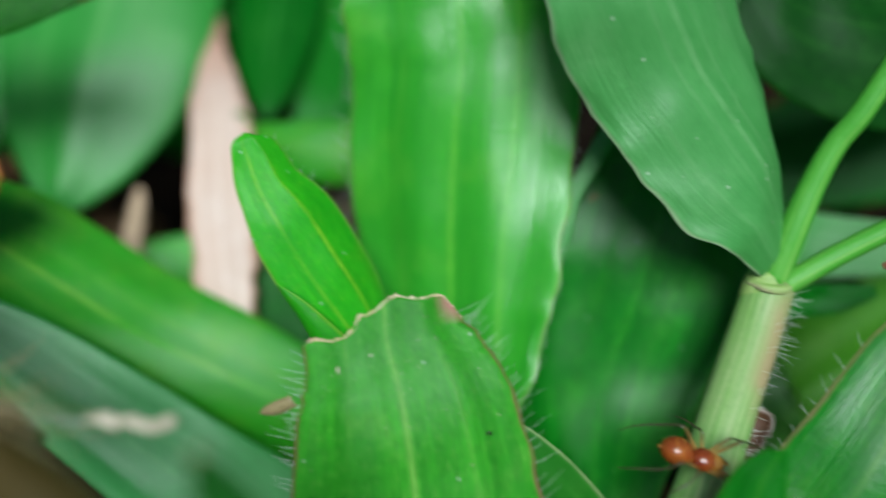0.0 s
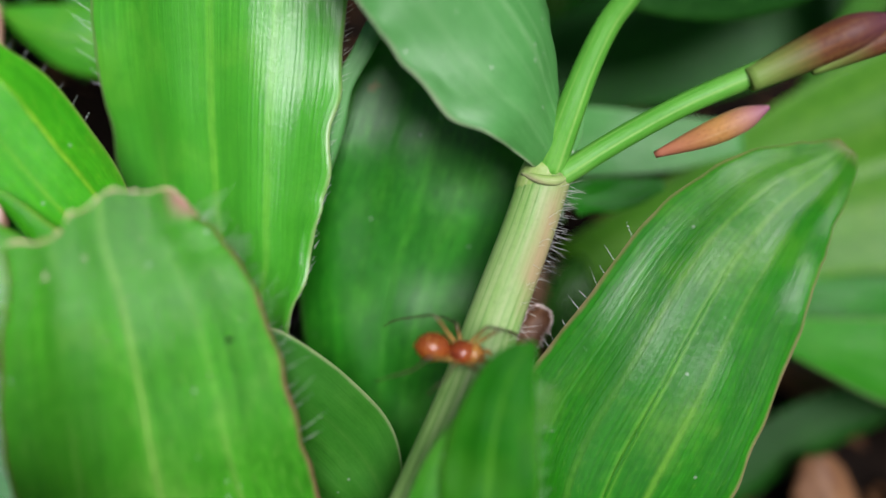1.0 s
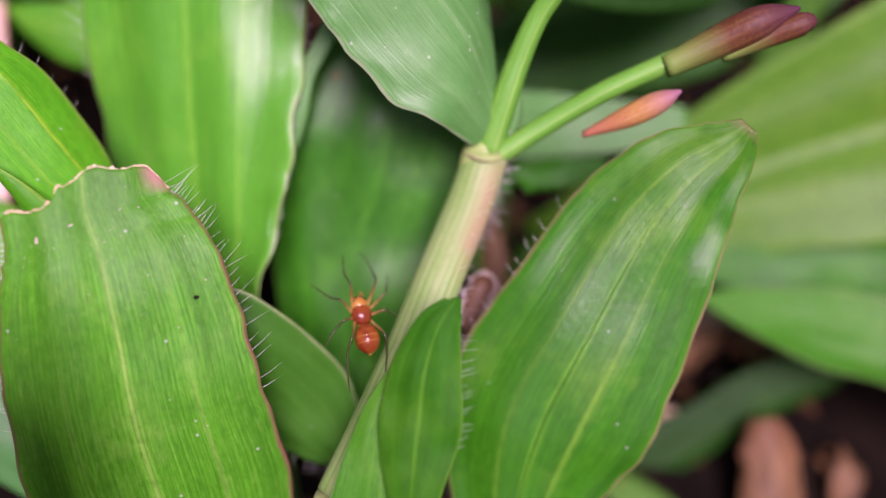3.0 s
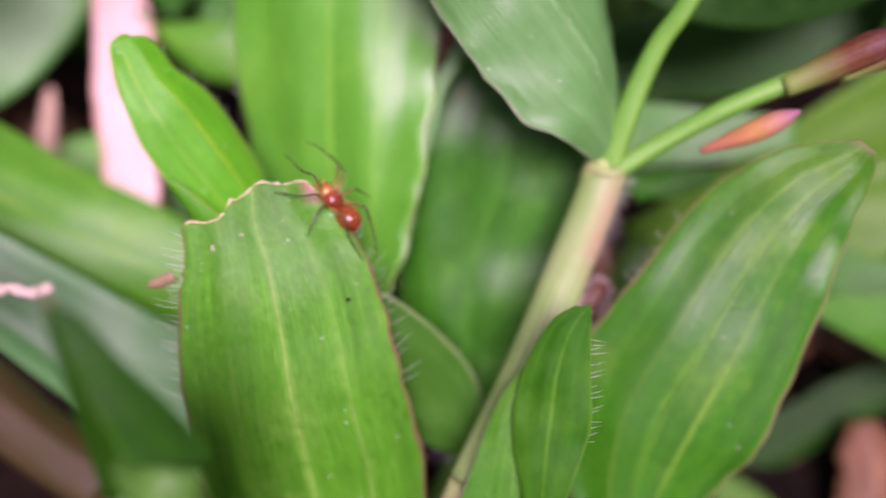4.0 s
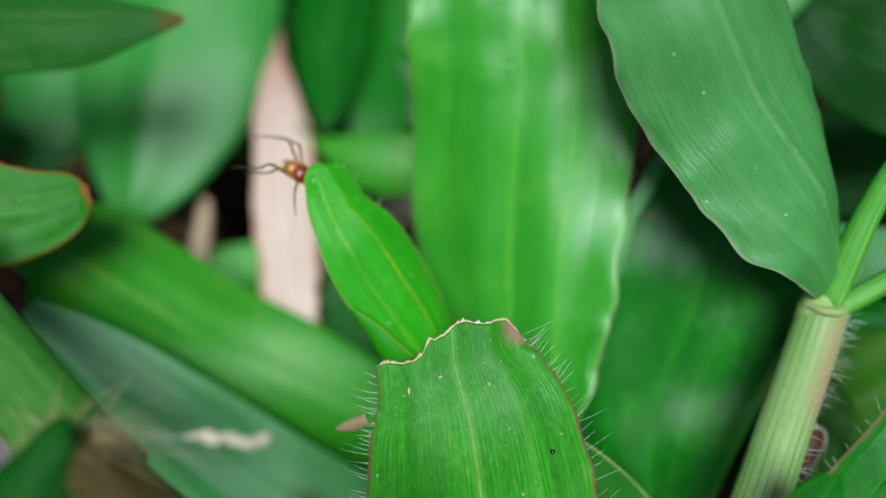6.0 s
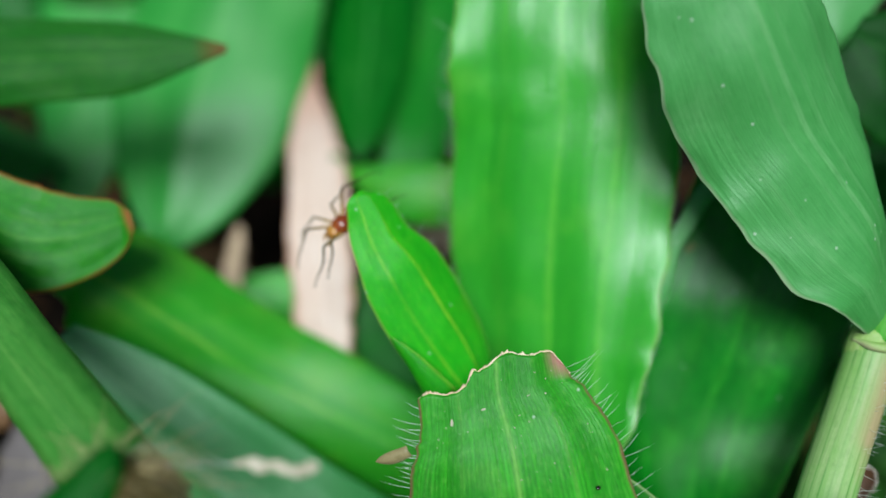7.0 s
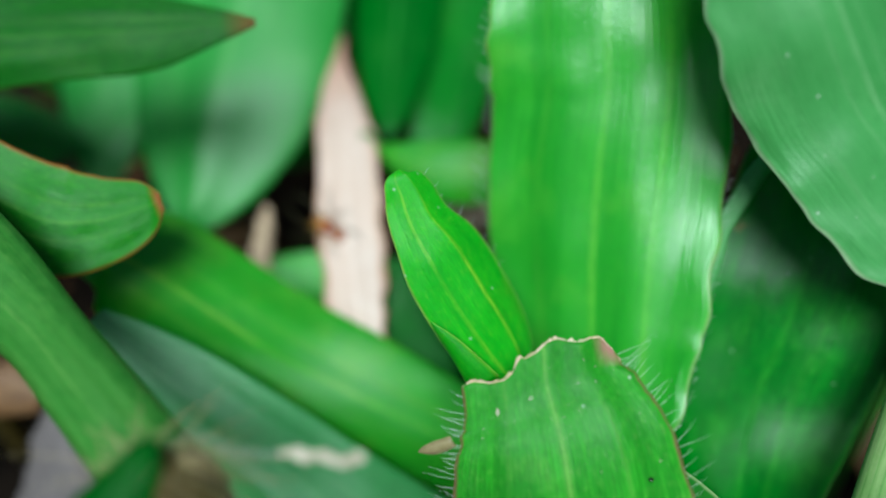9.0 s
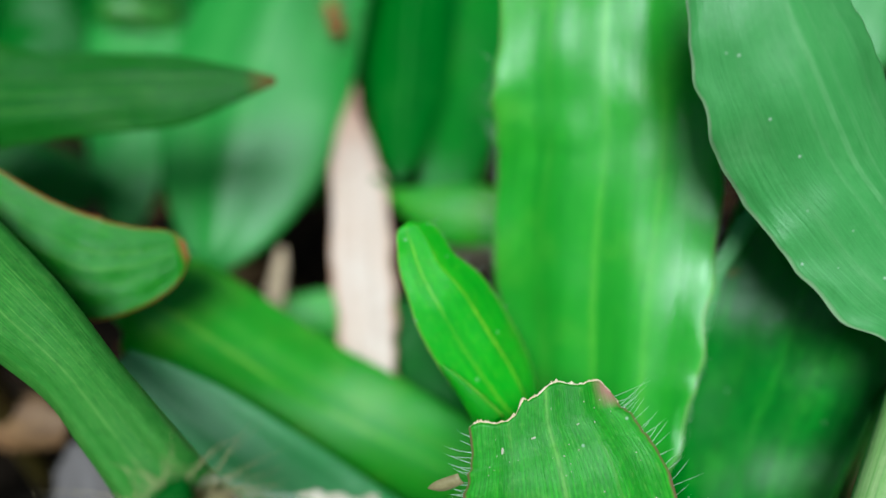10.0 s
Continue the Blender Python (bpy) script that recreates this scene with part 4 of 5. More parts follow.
grass_leaf("grass_leaf", "large pale green grass blade hanging over dry litter", BGPALE, M_HANG, shape=dict(belly=0.1, pleat=0.1, ribs=2, dent=0.2), mesh=dict(rows=50, cols=24), crown=(-14.0, 62.0, 0.0))
grass_leaf("grass_leaf", "level green grass blade with a rusty tip", BGTIP, M_LEVEL, shape=dict(belly=0.06), mesh=dict(rows=40, cols=20), crown=(-45.0, 32.0, 0.0))
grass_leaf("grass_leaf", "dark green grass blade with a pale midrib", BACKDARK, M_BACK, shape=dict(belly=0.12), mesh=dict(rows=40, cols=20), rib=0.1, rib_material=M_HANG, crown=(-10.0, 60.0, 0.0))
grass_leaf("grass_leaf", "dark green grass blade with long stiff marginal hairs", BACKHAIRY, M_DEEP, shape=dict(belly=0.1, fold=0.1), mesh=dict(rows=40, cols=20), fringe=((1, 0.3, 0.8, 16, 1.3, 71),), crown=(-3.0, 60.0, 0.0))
grass_leaf("grass_leaf", "narrow pale blade edge behind a broad leaf", EDGE_BLADE, M_PALE, shape=dict(belly=0.1), mesh=dict(rows=30, cols=12), crown=(3.0, 25.0, 0.0))
grass_leaf("grass_leaf", "short level green grass leaf", BACKFLAT, M_LEFT, shape=dict(belly=0.12), mesh=dict(rows=30, cols=16), crown=(-11.0, 34.0, 0.0))
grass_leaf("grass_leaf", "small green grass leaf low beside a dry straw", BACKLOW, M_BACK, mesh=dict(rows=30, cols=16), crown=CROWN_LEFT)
grass_leaf("grass_leaf", "broad pale yellow-green grass blade", FARRIGHT, M_YELLOW, shape=dict(belly=0.04, fold=0.16, pleat=0.08, ribs=3), mesh=dict(rows=40, cols=24), crown=(20.0, 20.0, 0.0))
grass_leaf("grass_leaf", "tongue-shaped light green grass leaf", TONGUE, M_YOUNG_SOFT, mesh=dict(rows=36, cols=18), crown=(50.0, 10.0, 0.0))
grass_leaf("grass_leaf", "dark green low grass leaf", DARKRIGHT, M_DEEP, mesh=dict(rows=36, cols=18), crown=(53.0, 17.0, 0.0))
grass_leaf("grass_leaf", "rounded grass blade, shade put into its dark green", TOPRIGHT, M_SHADE, mesh=dict(rows=36, cols=18), crown=(28.0, 26.0, 0.0))
grass_leaf("grass_leaf", "pale tip of a hanging grass blade", PALETIP, M_PALE, mesh=dict(rows=30, cols=16), crown=(21.0, 43.0, 0.0))
grass_leaf("grass_leaf", "small dark green leaf tip behind a stem node", NODELEAF, M_DEEP, mesh=dict(rows=24, cols=14), crown=(14.0, 21.0, 0.0))
grass_leaf("grass_leaf", "pale green leaf behind a stem node", NODEPALE, M_PALE, mesh=dict(rows=24, cols=14), crown=(16.0, 26.0, 0.0))


# ---- the upright stem with its node, stalk and spikelets ----
def build_stem():
    base = np.array(STEM[0])
    top = thing("flowering_stalk", base, "pale green hairy grass stem with red spikelets on a side stalk", "plant")
    tube(STEM, [0.95, 0.95, 0.95, 0.93, 0.92, 0.9], base, M_STEM, top, "stalk", steps=40, sides=20, flat=0.7, flat_dir=(-0.35, -0.6, 0.7))
    low = np.array(STEM[0])
    tube([low, low + (-1, -1.5, -2.5), (3.2, 3.6, -0.8)], [0.95, 0.95, 0.9], base, M_STEM, top, "stalk_foot", steps=10, sides=16, flat=0.8)
    node = np.array(STEM[-1])
    tube([node + (-0.3, -0.4, -0.7), node + (-0.1, -0.1, -0.2), node + (0.1, 0.12, 0.2), node + (0.2, 0.28, 0.5)], [0.9, 0.94, 0.86, 0.5], base, M_JOINT, top, "joint", "swollen yellow-green joint", steps=14, sides=16, flat=0.75)
    tube(UPSTEM, [0.55, 0.52, 0.46, 0.42, 0.4, 0.38], base, M_TWIG, top, "shoot", "thin green upper shoot", steps=30, sides=12)
    tube(PED, [0.42, 0.42, 0.4, 0.4, 0.42], base, M_TWIG, top, "side_stalk", "green side stalk", steps=30, sides=12)
    tube(BUD1, [0.42, 0.6, 0.62, 0.08], base, M_BUD, top, "spikelet", "rusty red spikelet", steps=26, sides=14)
    off = np.array((0.25, -0.3, -0.45))
    tube([np.array(p) + off for p in BUD1[1:]] + [np.array(BUD1[-1]) + off * 1.4 + (0.2, 0, 0.0)], [0.2, 0.4, 0.42, 0.08], base, M_BUD, top, "spikelet", "rusty red spikelet", steps=20, sides=12)
    tube(BUD2, [0.12, 0.42, 0.42, 0.06], base, M_BUD2, top, "spikelet", "pink and orange spikelet", steps=24, sides=12)
    side0 = node + (0.75, 0.35, 0.25)
    blade_mesh(Blade([(*side0, 0.25, 20), (*(side0 + (0.2, 0.3, 0.55)), 0.42, 25), (*(side0 + (0.32, 0.5, 1.1)), 0.3, 30), (*(side0 + (0.38, 0.65, 1.5)), 0.06, 30)], belly=0.2, pleat=0.0), base, M_PALE, top, "ligule", "papery white membrane", rows=14, cols=8, thick=0.05)
    ring = [node + np.array((-0.95, -0.15, 0.15)), node + np.array((-0.45, -0.62, 0.32)), node + np.array((0.2, -0.68, 0.3)), node + np.array((0.85, -0.1, 0.05))]
    tube(ring, [0.08, 0.17, 0.17, 0.07], base, M_JOINT, top, "collar", "yellow-green collar", steps=16, sides=8)
    # down of short hairs on the shaded side of the stalk
    rnd = random.Random(77)
    verts, faces = [], []
    for k in range(190):
        v = rnd.uniform(0.1, 0.99)
        c = spline(np.array(STEM), v)
        along = unit(spline(np.array(STEM), min(v + 0.02, 1)) - spline(np.array(STEM), v - 0.02))
        side = unit(np.cross(along, (-0.35, -0.6, 0.7)))
        up = np.cross(side, along)
        g = rnd.uniform(-0.9, 0.9)
        out = unit(side * math.cos(g) + up * math.sin(g))
        p = c - base + side * 0.9 * math.cos(g) + up * 0.62 * math.sin(g)
        ln = rnd.uniform(0.15, 0.8)
        way = unit(out + along * rnd.uniform(-0.3, 0.6))
        s1 = unit(np.cross(way, along))
        s2 = np.cross(way, s1)
        o = len(verts)
        for f, r in ((0, 0.008), (0.6, 0.006), (1.0, 0.002)):
            for a in range(3):
                verts.append(tuple(p + way * ln * f + (s1 * math.cos(a * 2.0944) + s2 * math.sin(a * 2.0944)) * r))
        for q in (0, 3):
            for a in range(3):
                b = (a + 1) % 3
                faces.append((o + q + a, o + q + b, o + q + 3 + b, o + q + 3 + a))
    ob = link_mesh("stem_hairs", verts, faces, M_HAIR, top, "short pale hairs")
    ob["kind"] = "stuff"


build_stem()


# ---- dry things ----
def dry_blade(name, rows, material, label, category, foot, shape=None):
    base = np.asarray(rows[0][:3], float)
    top = thing(name, base, label, category)
    blade_mesh(Blade(rows, **(shape or {})), base, material, top, rows=40, cols=16, thick=0.3, wobble=0.3)
    tube([base, (base + np.asarray(foot)) / 2 + (0.3, 0, 0), foot], [rows[0][3] * 0.4, rows[0][3] * 0.3, 0.5], base, material, top, "stub", steps=10, sides=8, flat=0.4)


dry_blade("dry_straw", STRAW, M_STRAW, "bleached dry straw blade standing among green leaves", "straw", (-12.0, 22.0, -0.8), dict(belly=0.1, pleat=0.1, ribs=2))
dry_blade("dry_straw", SLIVER, M_TAN, "ragged tan sliver of dry straw", "straw", (-22.0, 28.0, -0.8), dict(belly=0.1))
dry_blade("dead_leaf", DEAD1, M_DRYLEAF, "brown dead leaf lying under a stolon", "dead leaf", (-46.0, 22.0, -0.8), dict(belly=0.15))
dry_blade("dead_leaf", DEAD2, M_GREY, "grey weathered dead leaf on the soil", "dead leaf", (-28.0, 12.0, -0.8), dict(belly=0.15))
dry_blade("dead_leaf", CURL, M_CURL, "small curled brown dead leaf with a pale rim", "dead leaf", (12.0, 13.0, -0.8), dict(belly=-0.35))
dry_blade("dead_leaf", DEAD3, M_DRYLEAF, "reddish brown dead leaf behind a stem", "dead leaf", (17.0, 17.0, -0.8), dict(belly=0.15))
dry_blade("dead_leaf", BROWN, M_DRYLEAF, "curled pinkish brown dead leaf on the soil", "dead leaf", (33.5, 2.0, -0.8), dict(belly=0.2, pleat=0.1, ribs=2))


def build_flake(x, y, length, width, turn, material, label, seed):
    """A scrap of dead leaf humped on the soil: it touches down at both ends."""
    rnd = random.Random(seed)
    ca, sa = math.cos(radians(turn)), math.sin(radians(turn))
    rows = []
    for f, w in ((-0.5, 0.45), (-0.2, 1.0), (0.15, 0.9), (0.42, 0.55), (0.5, 0.1)):
        px, py = x + f * length * ca, y + f * length * sa
        rows.append((px, py, ground_at(px, py) + 0.25 + (0.25 - f * f) * length * rnd.uniform(0.5, 1.1), width * w * rnd.uniform(0.8, 1.15), rnd.uniform(-25, 25)))
    base = np.asarray(rows[0][:3], float)
    top = thing("dead_leaf", base, label, "dead leaf", "dead leaf scraps")
    blade_mesh(Blade(rows, belly=rnd.uniform(-0.25, 0.3), pleat=0.1, ribs=2, dent=0.6), base, material, top, rows=24, cols=12, thick=0.25, wobble=0.5)


SCRAPS = [(27.8, 20.6, 4.6, 2.6, 20, M_DRYLEAF), (25.6, 22.4, 3.4, 2.0, 80, M_CURL), (33.0, 19.6, 6.2, 2.6, -40, M_DRYLEAF), (30.2, 23.0, 4.2, 1.8, 10, M_TAN),
          (34.5, 12.0, 4.0, 2.0, 60, M_DRYLEAF), (24.6, 15.8, 4.0, 1.6, -20, M_TAN), (21.5, 20.0, 3.6, 2.2, 45, M_DRYLEAF), (16.6, 31.0, 5.0, 2.8, 15, M_DRYLEAF),
          (15.4, 27.2, 4.0, 2.4, -50, M_DRYLEAF), (18.6, 28.0, 3.6, 1.6, 70, M_TAN), (-24.5, 42.0, 5.0, 2.6, 35, M_DRYLEAF), (-21.0, 39.0, 4.0, 2.0, -30, M_TAN),
          (-7.0, 45.0, 5.0, 2.6, 10, M_TAN), (-3.0, 42.0, 4.4, 2.0, 60, M_CURL), (38.0, 20.0, 5.0, 2.6, 0, M_DRYLEAF), (29.5, 16.8, 3.4, 1.5, 110, M_CURL)]
for k, (x, y, ln, wd, turn, material) in enumerate(SCRAPS):
    build_flake(x, y, ln, wd, turn, material, {"dead_leaf": "curled brown scrap of dead leaf on the soil", "tan_straw": "pale tan scrap of dry straw on the soil", "curled_dead_blade": "dark curled dead scrap with a pale rim"}[material.name], 200 + k)


# ---- the creeping stolon with its hairy joint ----
def build_stolon():
    base = np.asarray(STOLON[0][:3], float)
    top = thing("stolon", base, "creeping green stolon with a hairy brown joint", "stem")
    blade_mesh(Blade(STOLON, belly=0.22, pleat=0.03, ribs=6), base, M_STOLON, top, "green_sheath", rows=50, cols=26, thick=0.9)
    blade_mesh(Blade(SHEATH, belly=0.25, pleat=0.05, ribs=5), base, M_SHEATH, top, "brown_sheath", "olive brown fibrous sheath", rows=40, cols=22, thick=0.9)
    blade_mesh(Blade(BUDLEAF, belly=0.25, pleat=0.02), base, M_BUDLEAF, top, "bud", "dark green bud", rows=24, cols=16, thick=0.5)
    c = np.array(HAIRNODE)
    tube([c + (0.2, 0.3, -0.5), c + (0.6, 0.0, -0.3), c + (1.0, -0.3, -0.3), c + (1.7, -0.9, -0.5)], [0.6, 0.8, 0.8, 0.6], base, M_SHEATH, top, "joint", "brown joint", steps=14, sides=12, flat=0.8)
    for dx, dy, dz in ((0.3, -0.2, 0.45), (0.9, -0.5, 0.4), (1.3, -0.3, 0.3), (0.6, -0.9, 0.3)):
        p = c + np.array((dx, dy, dz))
        tube([p - (0.12, 0.05, 0), p + (0, 0, 0.08), p + (0.14, 0.03, 0)], [0.05, 0.13, 0.05], base, M_LITTER, top, "scar_spot", "dark brown scar", steps=6, sides=7)
    for foot in ((-4.5, 2.8, -0.5), (-33.0, 23.0, -0.5)):
        start = np.asarray((SHEATH[0] if foot[0] > -10 else STOLON[-1])[:3])
        tube([start, (start + np.asarray(foot)) / 2 + (0, -0.5, 0.5), foot], [0.9, 0.8, 0.7], base, M_SHEATH, top, "rooted_end", steps=10, sides=8)
    rnd = random.Random(15)
    verts, faces = [], []
    for k in range(80):
        p = c + np.array((rnd.gauss(0, 0.7), rnd.gauss(0, 0.25), rnd.gauss(0.3, 0.25)))
        way = unit(np.array((rnd.gauss(0.5, 0.8), rnd.gauss(0.1, 0.6), rnd.gauss(0.3, 0.4))))
        ln = rnd.uniform(0.8, 2.6)
        bend = np.array((rnd.gauss(0, 0.25), rnd.gauss(0, 0.2), -0.2))
        s1 = unit(np.cross(way, (0.2, -0.7, 0.7)))
        s2 = np.cross(way, s1)
        o = len(verts)
        for q, (f, r) in enumerate(((0, 1), (0.35, 0.9), (0.7, 0.6), (1, 0.15))):
            for a in range(3):
                verts.append(tuple(p - base + way * ln * f + bend * ln * f * f + (s1 * math.cos(a * 2.0944) + s2 * math.sin(a * 2.0944)) * 0.018 * r))
            if q:
                for a in range(3):
                    b = (a + 1) % 3
                    i = o + 3 * (q - 1)
                    faces.append((i + a, i + b, i + 3 + b, i + 3 + a))
    for k in range(34):
        p = c + np.array((rnd.gauss(0.1, 0.5), rnd.gauss(-0.1, 0.2), 0.35 + rnd.gauss(0.2, 0.15)))
        way = unit(np.array((rnd.gauss(0.9, 0.45), rnd.gauss(-0.35, 0.55), rnd.gauss(0.1, 0.4))))
        s1 = unit(np.cross(way, (0.2, -0.7, 0.7)))
        s2 = np.cross(way, s1)
        ln, o = rnd.uniform(1.8, 3.8), len(verts)
        for q, (f, r) in enumerate(((0, 1), (0.35, 0.9), (0.7, 0.6), (1, 0.15))):
            for a in range(3):
                verts.append(tuple(p - base + way * ln * f + np.array((0, -0.15, -0.12)) * ln * f * f + (s1 * math.cos(a * 2.0944) + s2 * math.sin(a * 2.0944)) * 0.022 * r))
            if q:
                for a in range(3):
                    b = (a + 1) % 3
                    i = o + 3 * (q - 1)
                    faces.append((i + a, i + b, i + 3 + b, i + 3 + a))
    ob = link_mesh("joint_hairs", verts, faces, M_DOWN, top, "tangled pale brown hairs")
    ob["kind"] = "stuff"


build_stolon()


def build_lint():
    """A shred of white lint hung on a silk thread."""
    base = np.array(LINT[0])
    top = thing("lint_shred", base, "shred of whitish lint hanging on a silk thread", "lint")
    rnd = random.Random(5)
    line = [spline(np.array(LINT), v) + np.array((0, rnd.uniform(-0.06, 0.06), rnd.uniform(-0.08, 0.08))) for v in np.linspace(0, 1, 14)]
    tube(line, [rnd.uniform(0.07, 0.2) for _ in line[:-1]] + [0.05], base, M_LINT, top, "shred", steps=70, sides=9, flat=0.5)
    for k in range(9):
        p = spline(np.array(LINT), rnd.uniform(0.1, 1.0))
        d = np.array((rnd.uniform(-0.15, 0.2), rnd.uniform(-0.12, 0.05), rnd.uniform(-0.2, 0.12)))
        tube([p, p + d * 0.6, p + d], [0.06, 0.045, 0.012], base, M_LINT, top, "frayed_bit", steps=5, sides=6)
    tube([THREAD[1], (np.array(THREAD[1]) + np.array(LINT[0])) / 2 + (0, 0, -0.03), LINT[0]], [0.008] * 3, base, M_SILK, top, "thread", "taut silk thread", steps=30, sides=5)
    tube([THREAD[1], np.array(THREAD[1]) + (0.7, 0.1, 0.75), np.array(LINT[0]) + (-1.2, 0, 0.45), LINT[0]], [0.006] * 4, base, M_SILK, top, "thread", "slack silk thread", steps=30, sides=5)
    return top


LINT_SHRED = build_lint()


def build_scale():
    base = np.array(THORN[0])
    top = thing("bract_scale", base, "tiny tan dry scale stuck on a blade's margin", "scale")
    rows = [(*THORN[2], 0.45, 20), (*(np.array(THORN[1])), 0.5, 20), (*(np.array(THORN[0]) * 0.6 + np.array(THORN[1]) * 0.4), 0.34, 20), (*THORN[0], 0.05, 20)]
    blade_mesh(Blade(rows, belly=0.25, pleat=0.0), base, M_SCALE, top, "husk", rows=16, cols=10, thick=0.12)


build_scale()


# ---- more of the lawn round about ----
def build_lawn():
    """Further blades beyond the near plants, too many to count, in one mesh."""
    rnd = random.Random(31)
    verts, faces, uvs = [], [], []
    made = 0
    while made < 420:
        a, r = rnd.uniform(0, 6.283), rnd.uniform(24, 150)
        x, y = 3 + r * math.cos(a), 26 + r * math.sin(a)
        ln, w = rnd.uniform(14, 34), rnd.uniform(4.5, 9.0)
        lean = rnd.uniform(0, 6.283)
        near = abs(x - 3) < 55 and y < 45
        if near or (y < 6 and abs(x) < 45) or -25 < x < 40 and y < 62 and rnd.random() < 0.75:
            continue
        reach = ln * rnd.uniform(0.35, 0.7)
        height = ln * rnd.uniform(0.3, 0.65)
        tx, ty = x + reach * math.cos(lean), y + reach * math.sin(lean)
        if abs(tx - 3) < 40 and ty < 50:
            continue
        z = ground_at(x, y)
        rows = [(x, y, z, w * 0.4, 0), (x + 0.2 * (tx - x), y + 0.2 * (ty - y), z + 0.5 * height, w * 0.9, rnd.uniform(-20, 20)), (x + 0.55 * (tx - x), y + 0.55 * (ty - y), z + 0.95 * height, w, rnd.uniform(-20, 20)), (tx, ty, z + height * rnd.uniform(0.6, 1.05), 0.4, 0)]
        b = Blade(rows, belly=0.08, pleat=0.0)
        o, nr, nc = len(verts), 12, 6
        for i in range(nr + 1):
            at = b.frame_at(i / nr)
            for j in range(nc + 1):
                u = j / nc * 2 - 1
                verts.append(tuple(b.point(u, i / nr, at)[0]))
                uvs.append(((u + 1) / 2, i / nr))
        for i in range(nr):
            for j in range(nc):
                q = o + i * (nc + 1) + j
                faces.append((q, q + 1, q + nc + 2, q + nc + 1))
        made += 1
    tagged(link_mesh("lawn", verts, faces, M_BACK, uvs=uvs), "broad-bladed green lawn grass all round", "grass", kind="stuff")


build_lawn()


# ---- the spider ----
def ellipsoid(centre, radii, material, parent, name, label="", rings=20, sides=28, dent=0.0):
    verts, faces, uvs = [], [], []
    for i in range(rings + 1):
        th = math.pi * i / rings
        for j in range(sides):
            ph = 2 * math.pi * j / sides
            x, y, z = math.sin(th) * math.cos(ph), -math.cos(th), math.sin(th) * math.sin(ph)
            k = 1 + dent * math.cos(5 * th) * 0.5 + 0.03 * noise.noise((x * 2, y * 2, z * 2))
            verts.append((centre[0] + radii[0] * x * k, centre[1] + radii[1] * y, centre[2] + radii[2] * z * k))
            uvs.append((j / sides, i / rings))
    for i in range(rings):
        for j in range(sides):
            a, b = i * sides + j, i * sides + (j + 1) % sides
            faces.append((a, b, b + sides, a + sides))
    return link_mesh(name, verts, faces, material, parent, label, uvs)


LEGS = [(0.22, 22, 2.3), (0.08, 48, 1.9), (-0.06, 108, 1.45), (-0.2, 158, 2.5)]  # hip along the body, angle from ahead, length


def build_spider():
    """Ant-like spider, about 2.3 mm long; ahead is +y, its back +z, its middle at the origin."""
    top = thing("spider", CRAWL[0][1], "tiny glossy orange-red spider with thin dark-tipped legs", "spider")
    abdomen = ellipsoid((0, -0.56, 0.06), (0.46, 0.56, 0.44), M_ABDOMEN, top, "abdomen", "round glossy red-brown abdomen", dent=0.03)
    ellipsoid((0, -1.1, 0.0), (0.07, 0.07, 0.06), M_FACE, abdomen, "spinneret", rings=8, sides=10)
    for k, (y, r) in enumerate(((-0.28, 0.37), (-0.5, 0.462), (-0.72, 0.445))):
        ring = [(r * math.cos(g), y, 0.06 + r * 0.965 * math.sin(g)) for g in np.linspace(0.25, 2.9, 12)]
        tube(ring, [0.006, 0.016, 0.016, 0.006], np.zeros(3), M_FACE, abdomen, "band", "amber band", steps=24, sides=6)
    ellipsoid((0, -0.02, -0.02), (0.2, 0.24, 0.17), M_FACE, top, "waist", rings=10, sides=14)
    shell = ellipsoid((0, 0.36, 0.03), (0.39, 0.42, 0.33), M_THORAX, top, "carapace", "dark red carapace")
    ellipsoid((0, 0.74, 0.0), (0.31, 0.36, 0.27), M_FACE, top, "head", "amber head")
    for x, y, z, r in ((0.1, 1.0, 0.17, 0.055), (-0.1, 1.0, 0.17, 0.055), (0.21, 0.9, 0.16, 0.045), (-0.21, 0.9, 0.16, 0.045)):
        ellipsoid((x, y, z), (r, r, r), M_EYE, shell, "eye", rings=8, sides=10)
    for s in (1, -1):
        tube([(0.12 * s, 0.92, -0.1), (0.2 * s, 1.12, -0.02), (0.17 * s, 1.28, -0.18)], [0.05, 0.055, 0.04], np.zeros(3), M_FACE, top, "feeler", steps=10, sides=8)
    legs = []
    for s in (1, -1):
        for n, (hip, angle, ln) in enumerate(LEGS):
            a = radians(angle)
            d = np.array((math.sin(a) * s, math.cos(a), 0.0))
            curl = np.array((-math.cos(a) * 0.25 * s, math.sin(a) * 0.25, 0)) * (1 if n < 2 else -1)
            start = np.zeros(3)
            line = [start, d * 0.16 * ln + (0, 0, 0.16 * ln), d * 0.36 * ln + (0, 0, 0.33 * ln), d * 0.56 * ln + curl * 0.1 * ln + (0, 0, 0.17 * ln), d * 0.84 * ln + curl * 0.6 * ln + (0, 0, 0.0 * ln), d * 0.98 * ln + curl * ln + (0, 0, -0.16 * ln)]
            leg = tube(line, [0.06, 0.056, 0.044, 0.036, 0.026, 0.015], np.zeros(3), M_LEG, top, "leg", steps=34, sides=8)
            place = (0.27 * s, 0.38 + hip, -0.08)
            leg.location = Vector(place) * MM
            legs.append((leg, place, s, n))
    return top, legs


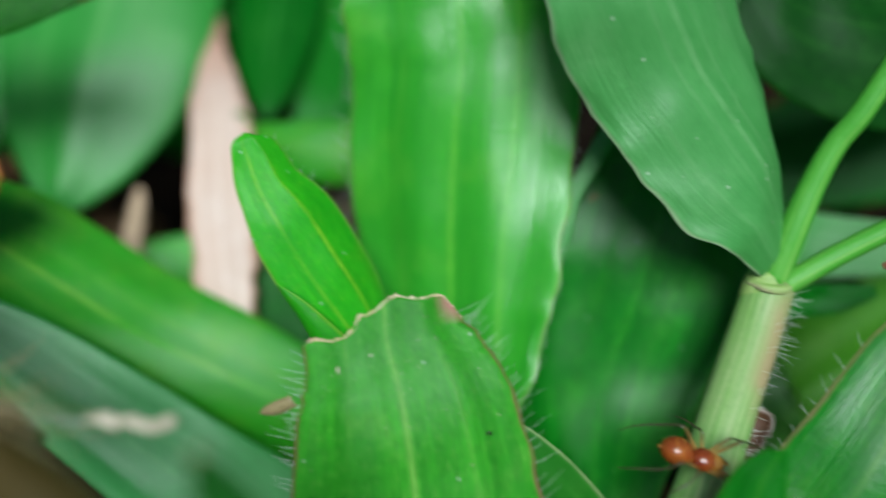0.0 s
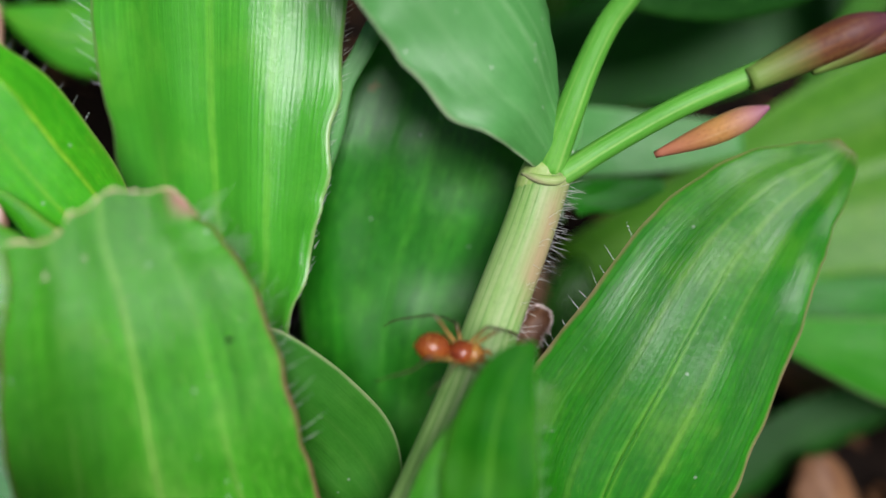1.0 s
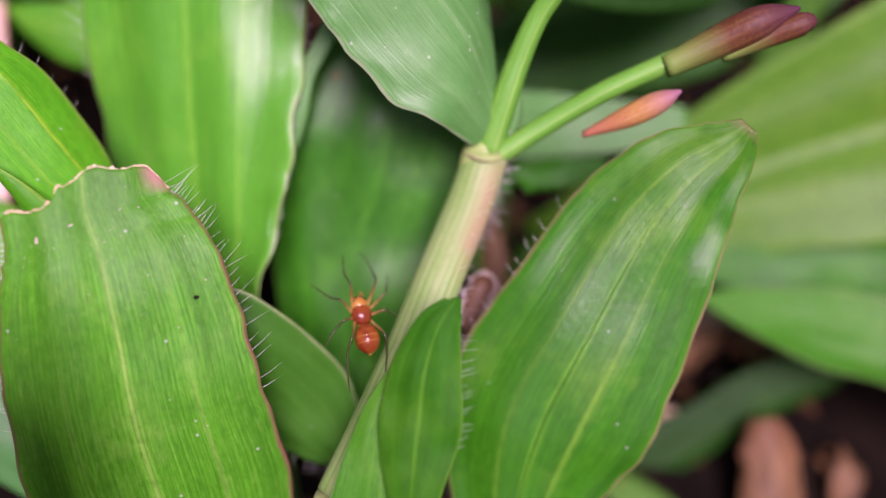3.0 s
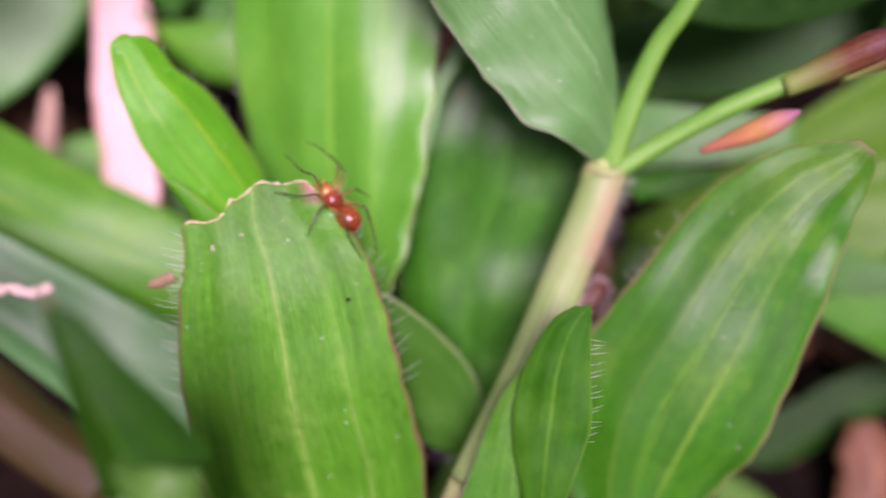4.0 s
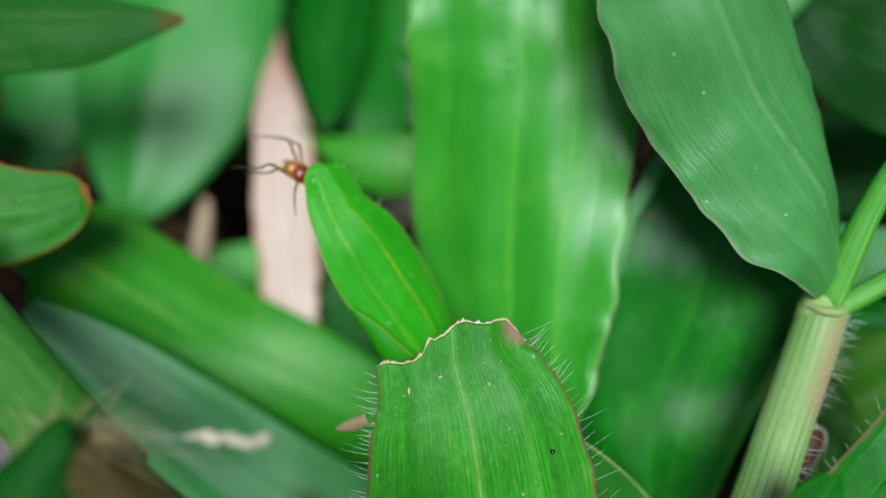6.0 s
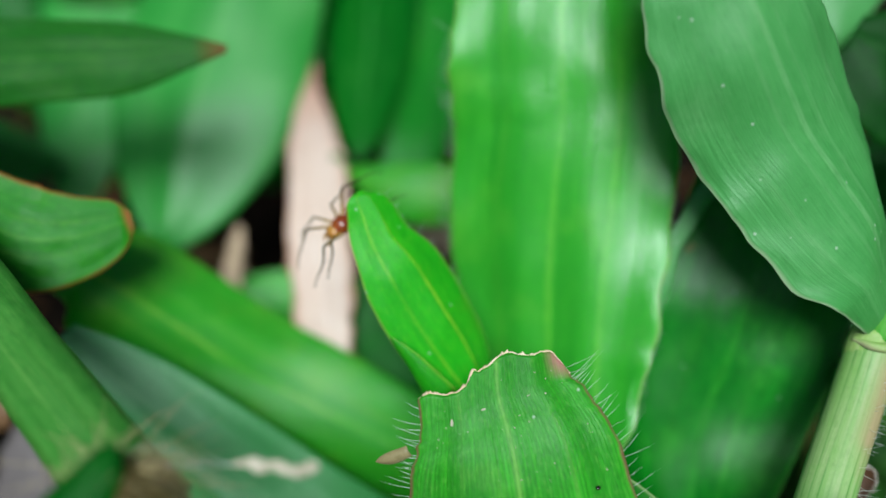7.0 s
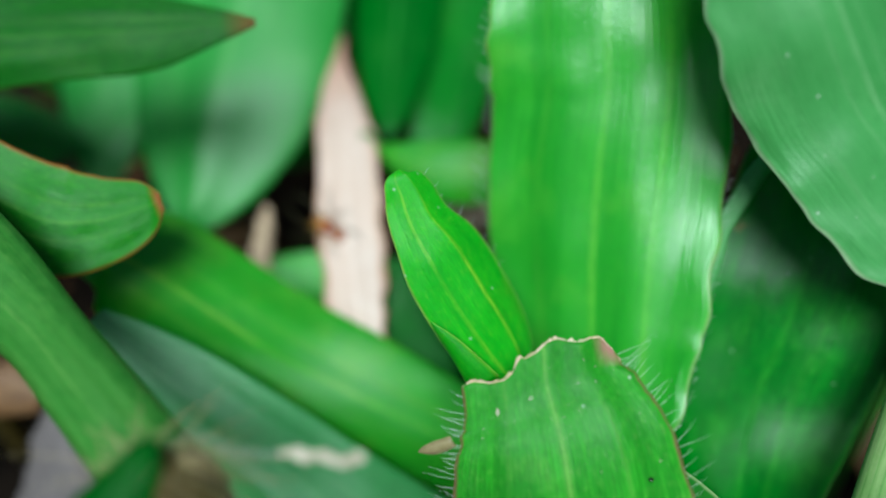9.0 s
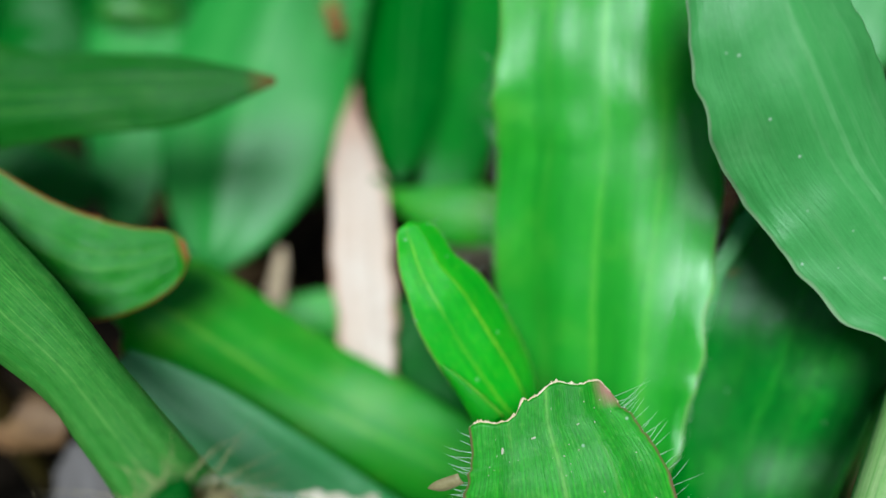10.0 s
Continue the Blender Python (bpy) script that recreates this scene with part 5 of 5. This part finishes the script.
CRAWL = [
    (0, (8.09, 12.49, 17.98), (0.95, -0.22, -0.22), (0.0, -0.14, 0.99)),
    (0.2, (8.31, 12.63, 18.04), (0.98, -0.18, -0.09), (-0.05, -0.1, 0.99)),
    (0.5, (8.13, 12.68, 17.97), (0.98, -0.22, -0.02), (-0.09, -0.06, 0.99)),
    (1, (8.1, 12.68, 17.92), (0.97, -0.23, -0.0), (-0.1, -0.04, 0.99)),
    (1.5, (8.12, 12.74, 17.98), (0.97, -0.25, -0.01), (-0.11, -0.04, 0.99)),
    (2, (8.16, 12.71, 17.99), (0.97, -0.24, -0.03), (-0.09, -0.03, 1.0)),
    (2.2, (8.12, 12.7, 17.97), (0.98, -0.22, -0.01), (-0.09, -0.02, 1.0)),
    (3.3, (5.64, 13.34, 16.26), (-0.68, 0.62, 0.39), (0.34, -0.2, 0.92)),
    (3.5, (3.73, 15.55, 18.15), (-0.78, 0.55, 0.31), (0.34, -0.19, 0.92)),
    (3.7, (1.23, 16.46, 19.55), (-0.69, 0.62, 0.37), (0.35, -0.17, 0.92)),
    (4, (1.19, 15.98, 20.42), (-0.6, 0.65, 0.47), (0.4, -0.17, 0.9)),
    (4.2, (1.03, 16.39, 19.82), (-0.51, 0.68, 0.53), (0.42, -0.17, 0.89)),
    (4.5, (1.01, 17.04, 19.14), (-0.54, 0.65, 0.54), (0.59, -0.52, 0.62)),
    (5, (-1.44, 19.37, 19.63), (-0.67, 0.58, 0.47), (0.41, -0.19, 0.89)),
    (5.2, (-4.8, 23.22, 21.02), (-0.84, 0.43, 0.34), (0.0, -0.63, 0.78)),
    (5.5, (-7.12, 22.58, 21.83), (-0.49, 0.65, 0.58), (0.02, -0.66, 0.75)),
    (5.8, (-7.5, 22.42, 22.59), (-0.88, 0.34, 0.34), (0.03, -0.08, 1.0)),
    (6, (-7.53, 22.0, 23.04), (-0.86, 0.34, 0.38), (0.04, -0.11, 0.99)),
    (6.2, (-7.33, 22.09, 22.7), (-0.93, 0.22, 0.28), (0.04, -0.12, 0.99)),
    (7.3, (-7.82, 21.77, 22.32), (-0.32, -0.68, -0.67), (-0.54, -0.61, 0.58)),
    (7.5, (-7.84, 21.45, 22.1), (-0.06, -0.71, -0.7), (-0.54, -0.6, 0.59)),
    (8, (-6.3, 21.1, 21.1), (-0.16, -0.71, -0.69), (0.08, -0.7, 0.71)),
    (8.5, (-9.88, 24.67, 14.49), (0.15, 0.12, -0.98), (0.08, -0.7, 0.71)),
    (9, (-11.98, 28.01, 14.73), (-0.81, 0.37, 0.46), (0.09, -0.69, 0.72)),
    (9.5, (-12.28, 34.42, 20.74), (-0.33, 0.65, 0.68), (0.1, -0.69, 0.71)),
    (10, (-13.81, 41.84, 22.24), (-0.29, 0.65, 0.71), (0.1, -0.72, 0.69)),
]
SPIDER, SPIDER_LEGS = build_spider()


def facing(at, ahead, back):
    """The pose of a creature at a place: its +y ahead, its +z on the back's side."""
    y = Vector(ahead).normalized()
    x = y.cross(Vector(back)).normalized()
    z = x.cross(y)
    m = Matrix((x, y, z)).transposed().to_4x4()
    return Matrix.Translation(Vector(at) * MM) @ m


SWAY = [(0, 0.0), (4.5, 0.0), (5.5, 0.06), (6, 0.24), (7.5, 0.33), (8, 0.31), (8.5, 0.38), (9, 0.44), (9.5, 0.38), (10, 0.3)]  # how far the lint is lifted


def motions():
    """The sway of the lint, the spider's way over stem and leaves, and the swing of its legs."""
    x, y, z = LINT[0]
    walk(LINT_SHRED, [(t, pose((x + 0.2 * up) * MM, (y + 0.7 * up) * MM, (z + 0.7 * up) * MM)) for t, up in SWAY])
    walk(SPIDER, [(t, facing(at, ahead, back)) for t, at, ahead, back in CRAWL])
    rnd = random.Random(2)
    for leg, place, s, n in SPIDER_LEGS:
        rows = []
        for k in range(41):
            t = k * 0.25
            swing = 11 * math.sin(t * 7.3 + n * 2.4 + (0 if s > 0 else 1.6)) + rnd.uniform(-3, 3)
            rows.append((t, pose(place[0] * MM, place[1] * MM, place[2] * MM, 4 * math.sin(t * 5.1 + n), 3 * math.cos(t * 6.0 + n * 1.3), swing)))
        walk(leg, rows)


motions()
